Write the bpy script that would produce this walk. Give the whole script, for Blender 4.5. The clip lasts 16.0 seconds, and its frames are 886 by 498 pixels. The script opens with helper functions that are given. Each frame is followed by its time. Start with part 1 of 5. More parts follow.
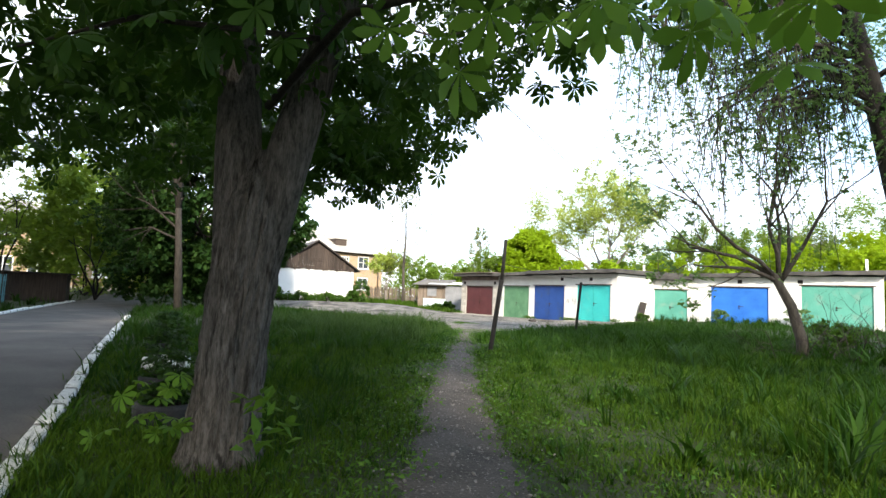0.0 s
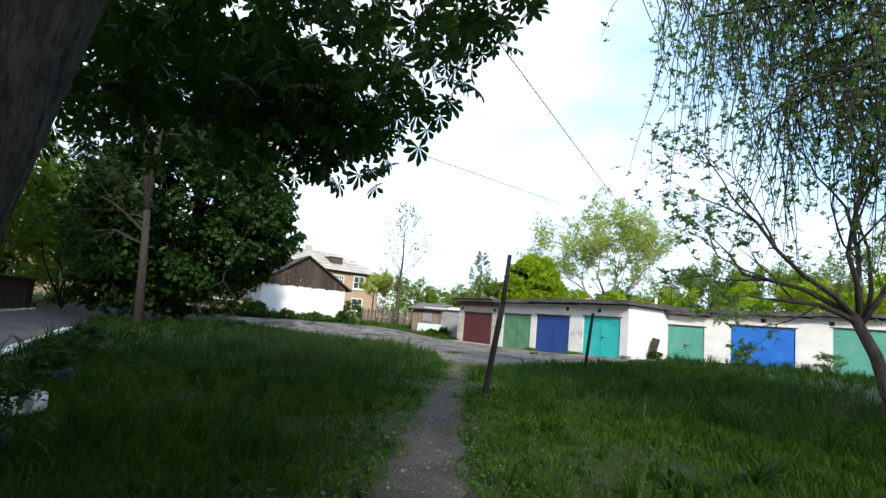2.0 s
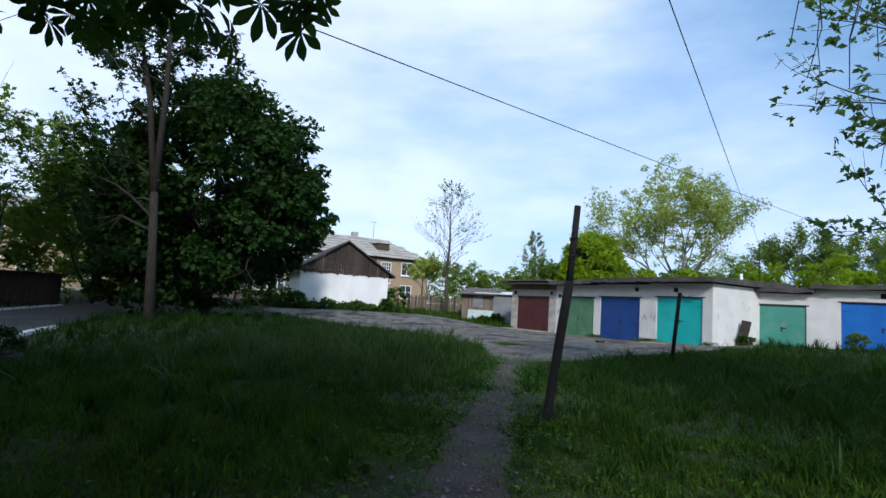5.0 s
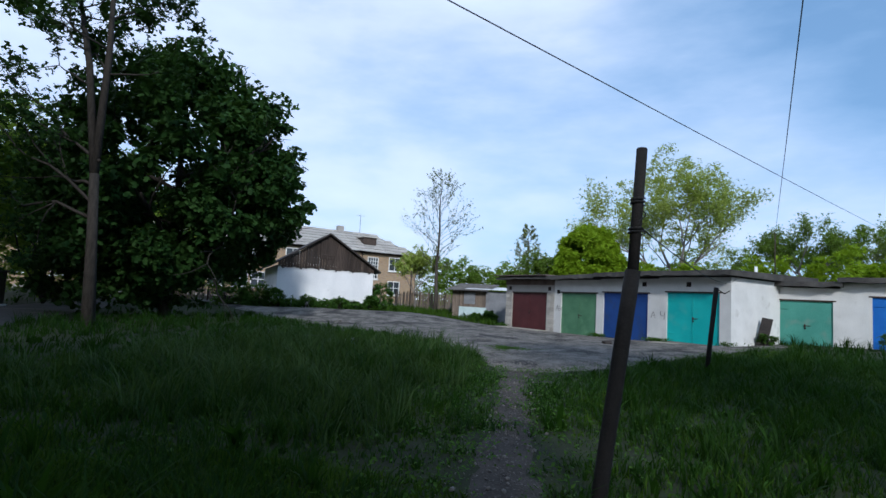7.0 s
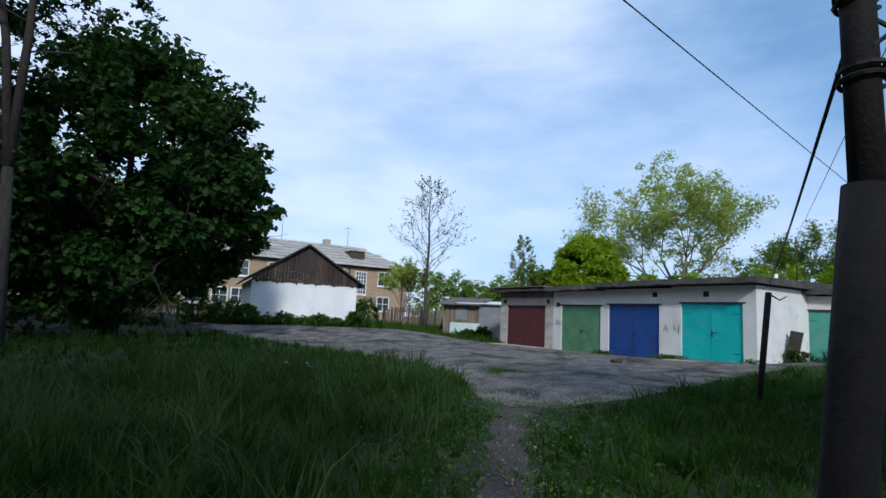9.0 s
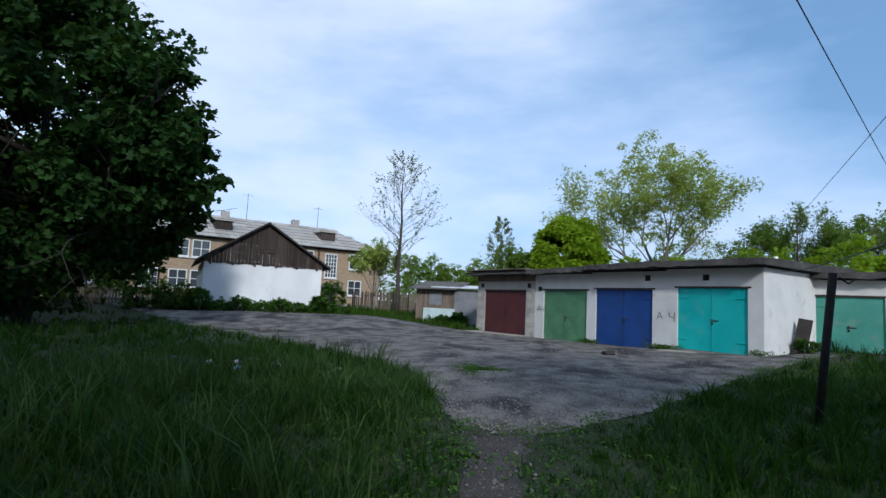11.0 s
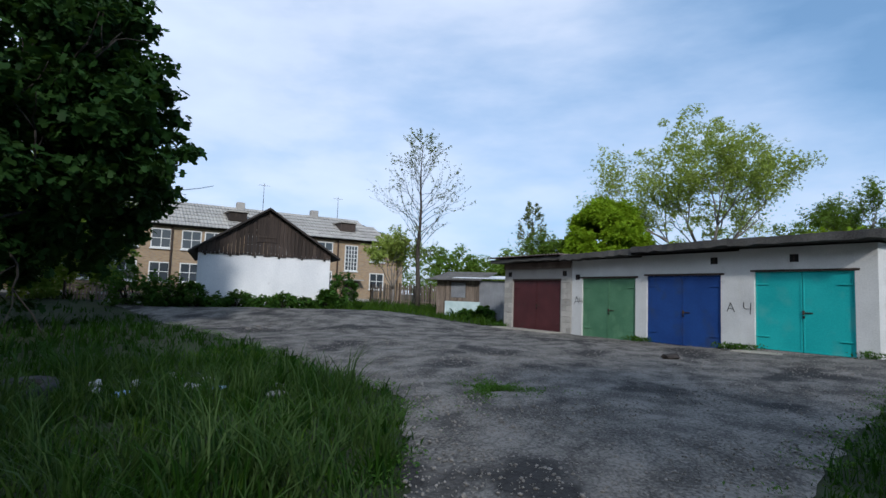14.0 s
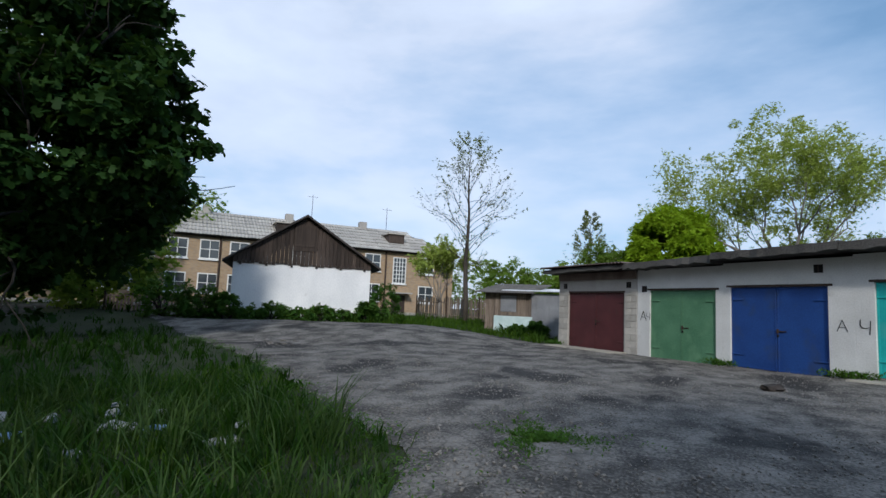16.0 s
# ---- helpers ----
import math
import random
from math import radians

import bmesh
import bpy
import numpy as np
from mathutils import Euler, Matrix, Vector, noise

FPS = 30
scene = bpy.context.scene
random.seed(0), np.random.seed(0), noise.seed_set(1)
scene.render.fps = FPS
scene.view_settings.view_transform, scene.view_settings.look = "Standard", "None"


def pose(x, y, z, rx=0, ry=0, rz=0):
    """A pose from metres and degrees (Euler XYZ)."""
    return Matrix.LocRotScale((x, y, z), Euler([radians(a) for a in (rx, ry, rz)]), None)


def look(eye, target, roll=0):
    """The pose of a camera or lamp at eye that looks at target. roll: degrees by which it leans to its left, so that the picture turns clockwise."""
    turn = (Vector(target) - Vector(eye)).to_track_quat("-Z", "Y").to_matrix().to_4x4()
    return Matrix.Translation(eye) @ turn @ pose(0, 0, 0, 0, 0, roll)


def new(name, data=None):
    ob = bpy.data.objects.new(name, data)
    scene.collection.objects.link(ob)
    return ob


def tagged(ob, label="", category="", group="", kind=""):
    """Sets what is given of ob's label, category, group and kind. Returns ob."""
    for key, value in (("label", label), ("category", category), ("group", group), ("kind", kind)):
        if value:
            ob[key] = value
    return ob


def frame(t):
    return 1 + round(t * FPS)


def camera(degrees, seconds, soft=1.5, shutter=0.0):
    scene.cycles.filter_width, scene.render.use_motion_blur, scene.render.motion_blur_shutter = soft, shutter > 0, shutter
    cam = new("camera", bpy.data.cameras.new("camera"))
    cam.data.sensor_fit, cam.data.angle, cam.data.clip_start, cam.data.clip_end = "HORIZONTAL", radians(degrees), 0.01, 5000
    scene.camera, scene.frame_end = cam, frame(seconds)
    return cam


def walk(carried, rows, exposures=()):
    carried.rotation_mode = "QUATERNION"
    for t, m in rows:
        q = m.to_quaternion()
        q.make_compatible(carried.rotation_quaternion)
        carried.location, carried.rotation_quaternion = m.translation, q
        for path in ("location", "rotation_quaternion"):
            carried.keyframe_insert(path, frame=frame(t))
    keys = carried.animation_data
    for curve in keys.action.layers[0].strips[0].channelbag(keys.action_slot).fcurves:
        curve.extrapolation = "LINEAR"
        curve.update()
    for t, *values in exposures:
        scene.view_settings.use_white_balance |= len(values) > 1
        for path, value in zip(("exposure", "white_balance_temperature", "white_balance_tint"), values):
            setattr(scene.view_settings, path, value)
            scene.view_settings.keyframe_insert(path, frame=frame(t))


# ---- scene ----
from mathutils.geometry import delaunay_2d_cdt

# camera and walk
cam = camera(76.7, 16.0)
PATH = [
    (0, (1.893, -0.328, 1.176), (1.614, 1.645, 1.347), 2.51),
    (0.5, (1.866, 0.370, 1.223), (1.578, 2.343, 1.385), 2.74),
    (1, (1.837, 0.968, 1.204), (1.567, 2.943, 1.365), 4.33),
    (1.5, (1.821, 1.699, 1.209), (1.610, 3.677, 1.412), 4.09),
    (2, (1.792, 2.272, 1.214), (1.502, 4.234, 1.473), 5.16),
    (2.5, (1.774, 2.966, 1.230), (1.541, 4.939, 1.463), 4.30),
    (3, (1.769, 3.590, 1.260), (1.459, 5.556, 1.455), 4.88),
    (3.5, (1.714, 4.159, 1.265), (1.363, 6.120, 1.438), 4.30),
    (4, (1.695, 4.754, 1.256), (1.283, 6.702, 1.449), 4.66),
    (6.5, (1.129, 7.465, 1.320), (0.616, 9.389, 1.516), 2.63),
    (7, (1.002, 8.303, 1.334), (0.565, 10.247, 1.518), 3.31),
    (7.5, (0.940, 9.031, 1.305), (0.500, 10.974, 1.479), 3.88),
    (8, (0.830, 9.816, 1.260), (0.425, 11.768, 1.416), 4.35),
    (8.5, (0.799, 10.506, 1.289), (0.354, 12.444, 1.502), 2.87),
    (9, (0.765, 11.057, 1.283), (0.345, 12.997, 1.526), 2.70),
    (11.5, (0.430, 14.220, 1.365), (0.096, 16.183, 1.550), 2.76),
    (12, (0.405, 14.810, 1.369), (0.013, 16.762, 1.561), 1.93),
    (12.5, (0.360, 15.425, 1.342), (-0.013, 17.380, 1.540), 2.41),
    (13, (0.382, 16.041, 1.326), (0.013, 17.996, 1.535), 3.10),
    (13.5, (0.374, 16.643, 1.316), (-0.052, 18.589, 1.495), 3.23),
    (14, (0.348, 17.224, 1.321), (-0.101, 19.166, 1.485), 2.02),
    (14.5, (0.357, 17.739, 1.334), (-0.211, 19.649, 1.497), 2.83),
    (15, (0.306, 18.292, 1.323), (-0.256, 20.204, 1.496), 2.88),
    (15.5, (0.251, 18.861, 1.292), (-0.380, 20.747, 1.508), 2.19),
    (16, (0.166, 19.433, 1.270), (-0.472, 21.317, 1.479), 2.54),
]
walk(cam, [(t, look(e, g, r)) for t, e, g, r in PATH],
     [(0, 1.12, 7000, 10), (1.5, 0.62, 6700, 10), (2.5, 0.15, 6200, 10), (4.0, -0.28, 5900, 10), (7.0, -0.61, 5600, 10), (9.0, -0.66, 5600, 10), (12.0, -0.69, 5600, 10), (16, -0.72, 5950, 10)])

# ---- light ----
SUN_AZ, SUN_EL = Vector((0.36, -0.933, 0)).normalized(), radians(30)
world = bpy.data.worlds.new("sky")
scene.world = world
world.use_nodes = True
wn, wl = world.node_tree.nodes, world.node_tree.links
bg = wn["Background"]
sky = wn.new("ShaderNodeTexSky")
sky.sky_type, sky.sun_disc = "NISHITA", False
sky.sun_elevation = SUN_EL
sky.sun_rotation = math.atan2(SUN_AZ.x, SUN_AZ.y)
sky.air_density, sky.dust_density, sky.ozone_density = 1.0, 1.5, 2.0
tc = wn.new("ShaderNodeTexCoord")
mp = wn.new("ShaderNodeMapping")
mp.inputs["Scale"].default_value = (1.0, 1.6, 3.2)
mp.inputs["Rotation"].default_value = (0.25, 0.1, 0.5)
cl = wn.new("ShaderNodeTexNoise")
cl.inputs["Scale"].default_value, cl.inputs["Detail"].default_value, cl.inputs["Roughness"].default_value = 1.1, 7, 0.55
ramp = wn.new("ShaderNodeValToRGB")
ramp.color_ramp.elements[0].position, ramp.color_ramp.elements[1].position = 0.36, 0.74
ramp.color_ramp.elements[0].color = (0.3, 0.3, 0.3, 1)
ramp.color_ramp.elements[1].color = (0.85, 0.85, 0.85, 1)
mix = wn.new("ShaderNodeMix")
mix.data_type = "RGBA"
veil = wn.new("ShaderNodeMix")
veil.data_type = "RGBA"
veil.inputs["A"].default_value = (5.0, 8.6, 12.8, 1)
veil.inputs["B"].default_value = (10.2, 11.0, 12.4, 1)
thick = wn.new("ShaderNodeMapRange")
thick.inputs["From Min"].default_value, thick.inputs["From Max"].default_value = 0.36, 0.62
# cloud thins out towards the east
east = wn.new("ShaderNodeSeparateXYZ")
wl.new(tc.outputs["Generated"], east.inputs["Vector"])
cover = wn.new("ShaderNodeMath")
cover.operation = "MULTIPLY_ADD"
cover.inputs[1].default_value = -0.26
wl.new(east.outputs["X"], cover.inputs[0])
wl.new(cl.outputs["Fac"], cover.inputs[2])
wl.new(cover.outputs["Value"], thick.inputs["Value"])
wl.new(thick.outputs["Result"], veil.inputs["Factor"])
wl.new(veil.outputs["Result"], mix.inputs["B"])
wl.new(tc.outputs["Generated"], mp.inputs["Vector"])
wl.new(mp.outputs["Vector"], cl.inputs["Vector"])
wl.new(cover.outputs["Value"], ramp.inputs["Fac"])
wl.new(ramp.outputs["Color"], mix.inputs["Factor"])
wl.new(sky.outputs["Color"], mix.inputs["A"])
wl.new(mix.outputs["Result"], bg.inputs["Color"])
bg.inputs["Strength"].default_value = 0.15
sun = new("sun", bpy.data.lights.new("sun", "SUN"))
sun.data.energy, sun.data.angle, sun.data.color = 3.9, radians(4.0), (1.0, 0.92, 0.8)
sun.matrix_world = look(SUN_AZ * 30 * math.cos(SUN_EL) + Vector((0, 0, 30 * math.sin(SUN_EL))), (0, 0, 0))


# ---- materials ----
def mat(name, c1, c2, scale=6.0, rough=0.8, bump=0.3, fine=60.0, spread=(0.35, 0.65), metal=0.0, stretch=(1, 1, 1), vary=0.0, c3=None, c3_scale=1.0, c3_range=(0.55, 0.7), spec=0.3, cracks=0.0, depth=0.02):
    """Two-scale mottled surface, with optional blotches of a third colour."""
    m = bpy.data.materials.new(name)
    m.use_nodes = True
    n, l = m.node_tree.nodes, m.node_tree.links
    b = n["Principled BSDF"]
    b.inputs["Roughness"].default_value, b.inputs["Metallic"].default_value = rough, metal
    b.inputs["Specular IOR Level"].default_value = spec
    co = n.new("ShaderNodeTexCoord")
    mapping = n.new("ShaderNodeMapping")
    mapping.inputs["Scale"].default_value = stretch
    l.new(co.outputs["Object"], mapping.inputs["Vector"])
    big = n.new("ShaderNodeTexNoise")
    big.inputs["Scale"].default_value, big.inputs["Detail"].default_value = scale, 6
    small = n.new("ShaderNodeTexNoise")
    small.inputs["Scale"].default_value, small.inputs["Detail"].default_value = fine, 4
    l.new(mapping.outputs["Vector"], big.inputs["Vector"])
    l.new(mapping.outputs["Vector"], small.inputs["Vector"])
    add = n.new("ShaderNodeMath")
    add.operation = "MULTIPLY_ADD"
    add.inputs[1].default_value, add.inputs[2].default_value = 0.45, 0.0
    l.new(small.outputs["Fac"], add.inputs[0])
    sm = n.new("ShaderNodeMath")
    sm.operation = "MULTIPLY_ADD"
    sm.inputs[1].default_value = 0.55
    l.new(big.outputs["Fac"], sm.inputs[0])
    l.new(add.outputs[0], sm.inputs[2])
    rp = n.new("ShaderNodeValToRGB")
    rp.color_ramp.elements[0].position, rp.color_ramp.elements[1].position = spread
    rp.color_ramp.elements[0].color, rp.color_ramp.elements[1].color = (*c1, 1), (*c2, 1)
    l.new(sm.outputs[0], rp.inputs["Fac"])
    out = rp.outputs["Color"]
    if c3:
        bl = n.new("ShaderNodeTexNoise")
        bl.inputs["Scale"].default_value, bl.inputs["Detail"].default_value = c3_scale, 5
        l.new(mapping.outputs["Vector"], bl.inputs["Vector"])
        br = n.new("ShaderNodeMapRange")
        br.inputs["From Min"].default_value, br.inputs["From Max"].default_value = c3_range
        l.new(bl.outputs["Fac"], br.inputs["Value"])
        mx = n.new("ShaderNodeMix")
        mx.data_type = "RGBA"
        mx.inputs["B"].default_value = (*c3, 1)
        l.new(br.outputs["Result"], mx.inputs["Factor"])
        l.new(out, mx.inputs["A"])
        out = mx.outputs["Result"]
    if cracks:
        vo = n.new("ShaderNodeTexVoronoi")
        vo.feature = "DISTANCE_TO_EDGE"
        vo.inputs["Scale"].default_value = cracks
        wob = n.new("ShaderNodeMix")
        wob.data_type = "VECTOR"
        wob.inputs["Factor"].default_value = 0.12
        l.new(co.outputs["Object"], wob.inputs["A"])
        l.new(big.outputs["Color"], wob.inputs["B"])
        l.new(wob.outputs["Result"], vo.inputs["Vector"])
        cr = n.new("ShaderNodeMapRange")
        cr.inputs["From Max"].default_value = 0.09
        cr.inputs["To Min"].default_value = 0.35
        l.new(vo.outputs["Distance"], cr.inputs["Value"])
        dk = n.new("ShaderNodeMix")
        dk.data_type, dk.blend_type = "RGBA", "MULTIPLY"
        dk.inputs["Factor"].default_value = 0.55
        l.new(out, dk.inputs["A"])
        l.new(cr.outputs["Result"], dk.inputs["B"])
        out = dk.outputs["Result"]
    if vary:
        inf = n.new("ShaderNodeObjectInfo")
        hs = n.new("ShaderNodeHueSaturation")
        mr = n.new("ShaderNodeMapRange")
        mr.inputs["To Min"].default_value, mr.inputs["To Max"].default_value = 1 - vary, 1 + vary
        l.new(inf.outputs["Random"], mr.inputs["Value"])
        l.new(mr.outputs["Result"], hs.inputs["Value"])
        l.new(out, hs.inputs["Color"])
        out = hs.outputs["Color"]
    l.new(out, b.inputs["Base Color"])
    if bump:
        bp = n.new("ShaderNodeBump")
        bp.inputs["Strength"].default_value, bp.inputs["Distance"].default_value = bump, depth
        l.new(sm.outputs[0], bp.inputs["Height"])
        l.new(bp.outputs["Normal"], b.inputs["Normal"])
    return m


def leafy(name, c1, c2, through_col, mixing=0.4, rough=0.55):
    """Leaf: gloss and diffuse on the face, light passing through, colour varied leaf by leaf."""
    m = bpy.data.materials.new(name)
    m.use_nodes = True
    n, l = m.node_tree.nodes, m.node_tree.links
    b = n["Principled BSDF"]
    b.inputs["Roughness"].default_value, b.inputs["Specular IOR Level"].default_value = rough, 0.08
    g = n.new("ShaderNodeNewGeometry")
    rp = n.new("ShaderNodeValToRGB")
    rp.color_ramp.elements[0].color, rp.color_ramp.elements[1].color = (*c1, 1), (*c2, 1)
    l.new(g.outputs["Random Per Island"], rp.inputs["Fac"])
    l.new(rp.outputs["Color"], b.inputs["Base Color"])
    tr = n.new("ShaderNodeBsdfTranslucent")
    tr.inputs["Color"].default_value = (*through_col, 1)
    ms = n.new("ShaderNodeMixShader")
    ms.inputs["Fac"].default_value = mixing
    l.new(b.outputs["BSDF"], ms.inputs[1])
    l.new(tr.outputs["BSDF"], ms.inputs[2])
    l.new(ms.outputs["Shader"], n["Material Output"].inputs["Surface"])
    return m


M_SOIL = mat("soil", (0.012, 0.016, 0.006), (0.03, 0.042, 0.012), 1.5, 0.95, 0.6, 40)
M_PATH = mat("trodden_earth", (0.03, 0.025, 0.021), (0.08, 0.068, 0.06), 2.5, 0.95, 0.9, 45, c3=(0.22, 0.2, 0.18), c3_scale=38, c3_range=(0.62, 0.7), depth=0.05)
M_YARD = mat("worn_asphalt", (0.065, 0.059, 0.052), (0.225, 0.208, 0.185), 1.6, 0.92, 1.0, 28, spread=(0.42, 0.58), c3=(0.035, 0.032, 0.03), c3_scale=0.55, c3_range=(0.54, 0.62), stretch=(1.3, 0.8, 1), cracks=5.0, depth=0.06)
M_ROAD = mat("road_asphalt", (0.05, 0.046, 0.045), (0.12, 0.11, 0.105), 0.8, 0.9, 0.6, 60, c3=(0.16, 0.14, 0.12), c3_scale=0.6)
M_KERB = mat("whitewashed_kerb", (0.5, 0.5, 0.48), (0.8, 0.8, 0.77), 5, 0.9, 0.6, 40, c3=(0.2, 0.19, 0.17), c3_scale=4, c3_range=(0.58, 0.66), vary=0.1)
M_WHITE = mat("whitewashed_wall", (0.55, 0.55, 0.53), (0.72, 0.72, 0.7), 1.3, 0.9, 0.5, 30, c3=(0.4, 0.39, 0.36), c3_scale=1.7, c3_range=(0.62, 0.8))
M_SHEDWALL = mat("limewashed_plaster", (0.66, 0.67, 0.68), (0.84, 0.84, 0.84), 1.1, 0.9, 0.6, 25, c3=(0.45, 0.44, 0.43), c3_scale=2.6, c3_range=(0.66, 0.8), stretch=(1, 1, 0.5))
M_APRON = mat("worn_concrete", (0.24, 0.22, 0.18), (0.42, 0.39, 0.33), 2.5, 0.95, 0.7, 35, c3=(0.14, 0.13, 0.11), c3_scale=2.2, c3_range=(0.55, 0.68))
M_GREYWALL = mat("grey_render", (0.3, 0.28, 0.26), (0.42, 0.4, 0.37), 1.2, 0.92, 0.5, 30)
M_BLOCK = mat("concrete_block", (0.36, 0.34, 0.3), (0.52, 0.49, 0.44), 4, 0.95, 0.7, 50, vary=0.15)
M_ROOF = mat("weathered_roof_felt", (0.028, 0.026, 0.024), (0.095, 0.09, 0.082), 1.5, 0.95, 0.8, 30, c3=(0.05, 0.05, 0.048), c3_scale=2)
M_SLATE = mat("grey_slate_sheet", (0.3, 0.28, 0.25), (0.5, 0.47, 0.42), 1.2, 0.92, 0.6, 25, c3=(0.15, 0.13, 0.11), c3_scale=0.7, vary=0.14)
M_OLDSHEET = mat("old_slate_sheet", (0.09, 0.083, 0.075), (0.2, 0.185, 0.165), 1.6, 0.9, 0.6, 28, c3=(0.06, 0.055, 0.045), c3_scale=1.5)
M_DARKROOF = mat("tarred_sheet", (0.02, 0.018, 0.017), (0.06, 0.05, 0.045), 2, 0.85, 0.5, 25)
M_MAROON = mat("maroon_paint", (0.062, 0.016, 0.018), (0.095, 0.027, 0.029), 1.5, 0.55, 0.15, 30, c3=(0.06, 0.03, 0.026), c3_scale=2.5, c3_range=(0.62, 0.75))
M_GREEN = mat("faded_green_paint", (0.065, 0.17, 0.09), (0.11, 0.25, 0.14), 1.3, 0.6, 0.15, 30, c3=(0.13, 0.27, 0.15), c3_scale=2)
M_BLUE = mat("dark_blue_paint", (0.012, 0.045, 0.19), (0.022, 0.075, 0.27), 1.3, 0.5, 0.15, 30, c3=(0.03, 0.06, 0.17), c3_scale=2)
M_TEAL = mat("turquoise_paint", (0.02, 0.36, 0.36), (0.04, 0.48, 0.46), 1.2, 0.5, 0.15, 30, c3=(0.07, 0.42, 0.40), c3_scale=1.8)
M_SEA = mat("dull_green_paint", (0.06, 0.24, 0.19), (0.1, 0.34, 0.27), 1.2, 0.6, 0.2, 30, c3=(0.14, 0.28, 0.23), c3_scale=2)
M_BRIGHTBLUE = mat("bright_blue_paint", (0.012, 0.1, 0.4), (0.03, 0.17, 0.55), 1.2, 0.5, 0.2, 30)
M_RUST = mat("rusty_iron", (0.035, 0.025, 0.02), (0.09, 0.06, 0.045), 8, 0.7, 0.4, 60, metal=0.3)
M_BLACK = mat("black_paint", (0.006, 0.0055, 0.0055), (0.018, 0.016, 0.015), 9, 0.85, 0.4, 70)
M_PLANK = mat("tarred_plank", (0.025, 0.019, 0.016), (0.075, 0.056, 0.046), 2.5, 0.85, 0.8, 30, stretch=(6, 6, 0.5), vary=0.35, c3=(0.17, 0.13, 0.10), c3_scale=3, c3_range=(0.66, 0.78))
M_GREYPLANK = mat("weathered_plank", (0.11, 0.085, 0.065), (0.26, 0.21, 0.17), 2.5, 0.9, 0.8, 30, stretch=(6, 6, 0.5), vary=0.3)
M_TIN = mat("dull_zinc_sheet", (0.2, 0.21, 0.23), (0.34, 0.35, 0.37), 2, 0.5, 0.3, 30, metal=0.4)
M_PALEROOF = mat("pale_corrugated_sheet", (0.6, 0.6, 0.6), (0.8, 0.8, 0.79), 1.5, 0.6, 0.2, 25)
M_FRAME = mat("white_window_frame", (0.68, 0.68, 0.66), (0.8, 0.8, 0.78), 5, 0.6, 0.1, 40)
M_RED = mat("red_fence_paint", (0.26, 0.06, 0.045), (0.4, 0.12, 0.09), 4, 0.8, 0.4, 40, vary=0.15)
M_BLUEFENCE = mat("blue_fence_paint", (0.09, 0.24, 0.27), (0.16, 0.35, 0.38), 4, 0.8, 0.4, 40, vary=0.15)
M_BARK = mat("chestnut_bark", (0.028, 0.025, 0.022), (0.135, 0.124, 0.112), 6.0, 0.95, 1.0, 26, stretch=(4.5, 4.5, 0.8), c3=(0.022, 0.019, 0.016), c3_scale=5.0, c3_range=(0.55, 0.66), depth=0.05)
M_BARK2 = mat("dark_bark", (0.014, 0.012, 0.01), (0.05, 0.043, 0.036), 5, 0.95, 0.9, 30, stretch=(4, 4, 0.8))
M_BARK3 = mat("grey_bark", (0.13, 0.115, 0.1), (0.28, 0.25, 0.22), 5, 0.95, 0.7, 30, stretch=(4, 4, 0.8))
M_BARK4 = mat("brown_grey_bark", (0.035, 0.029, 0.024), (0.1, 0.085, 0.07), 5, 0.95, 0.8, 30, stretch=(4, 4, 0.8))
M_RUBBER = mat("old_rubber", (0.012, 0.013, 0.014), (0.035, 0.035, 0.037), 7, 0.75, 0.4, 50)
M_LITTER = mat("pale_litter", (0.13, 0.14, 0.15), (0.42, 0.42, 0.42), 15, 0.7, 0.3, 60)
M_LITTERB = mat("blue_wrapper", (0.1, 0.2, 0.4), (0.3, 0.42, 0.6), 15, 0.5, 0.3, 60)
M_STONE = mat("grey_stone", (0.1, 0.092, 0.085), (0.28, 0.26, 0.24), 12, 0.92, 0.6, 60, vary=0.25)
M_GRAVEL = mat("pale_gravel", (0.12, 0.112, 0.1), (0.31, 0.29, 0.265), 12, 0.92, 0.6, 60, vary=0.25)
M_CABLE = mat("black_cable", (0.012, 0.012, 0.012), (0.025, 0.025, 0.025), 20, 0.6, 0)
M_PAINTMARK = mat("black_marker", (0.015, 0.015, 0.015), (0.05, 0.05, 0.05), 20, 0.8, 0)
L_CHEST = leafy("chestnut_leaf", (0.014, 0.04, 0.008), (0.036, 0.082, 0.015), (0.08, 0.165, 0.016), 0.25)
L_BRIGHTCHEST = leafy("young_and_sunlit_chestnut_leaf", (0.04, 0.1, 0.014), (0.075, 0.155, 0.022), (0.15, 0.27, 0.025), 0.4)
L_MAPLE = leafy("maple_leaf", (0.01, 0.031, 0.007), (0.034, 0.075, 0.018), (0.062, 0.125, 0.016), 0.22)
L_LIGHT = leafy("spring_leaf", (0.09, 0.17, 0.025), (0.18, 0.27, 0.05), (0.26, 0.36, 0.04), 0.45)
L_BRIGHT = leafy("bright_leaf", (0.17, 0.28, 0.012), (0.25, 0.37, 0.02), (0.36, 0.47, 0.02), 0.45)
L_GREY = leafy("willow_leaf", (0.06, 0.115, 0.04), (0.125, 0.195, 0.075), (0.19, 0.32, 0.08), 0.45)
L_PALE = leafy("pale_young_leaf", (0.16, 0.19, 0.08), (0.25, 0.29, 0.12), (0.3, 0.34, 0.12), 0.4)
L_LIME = leafy("lime_leaf", (0.26, 0.33, 0.07), (0.4, 0.48, 0.12), (0.48, 0.55, 0.1), 0.45)
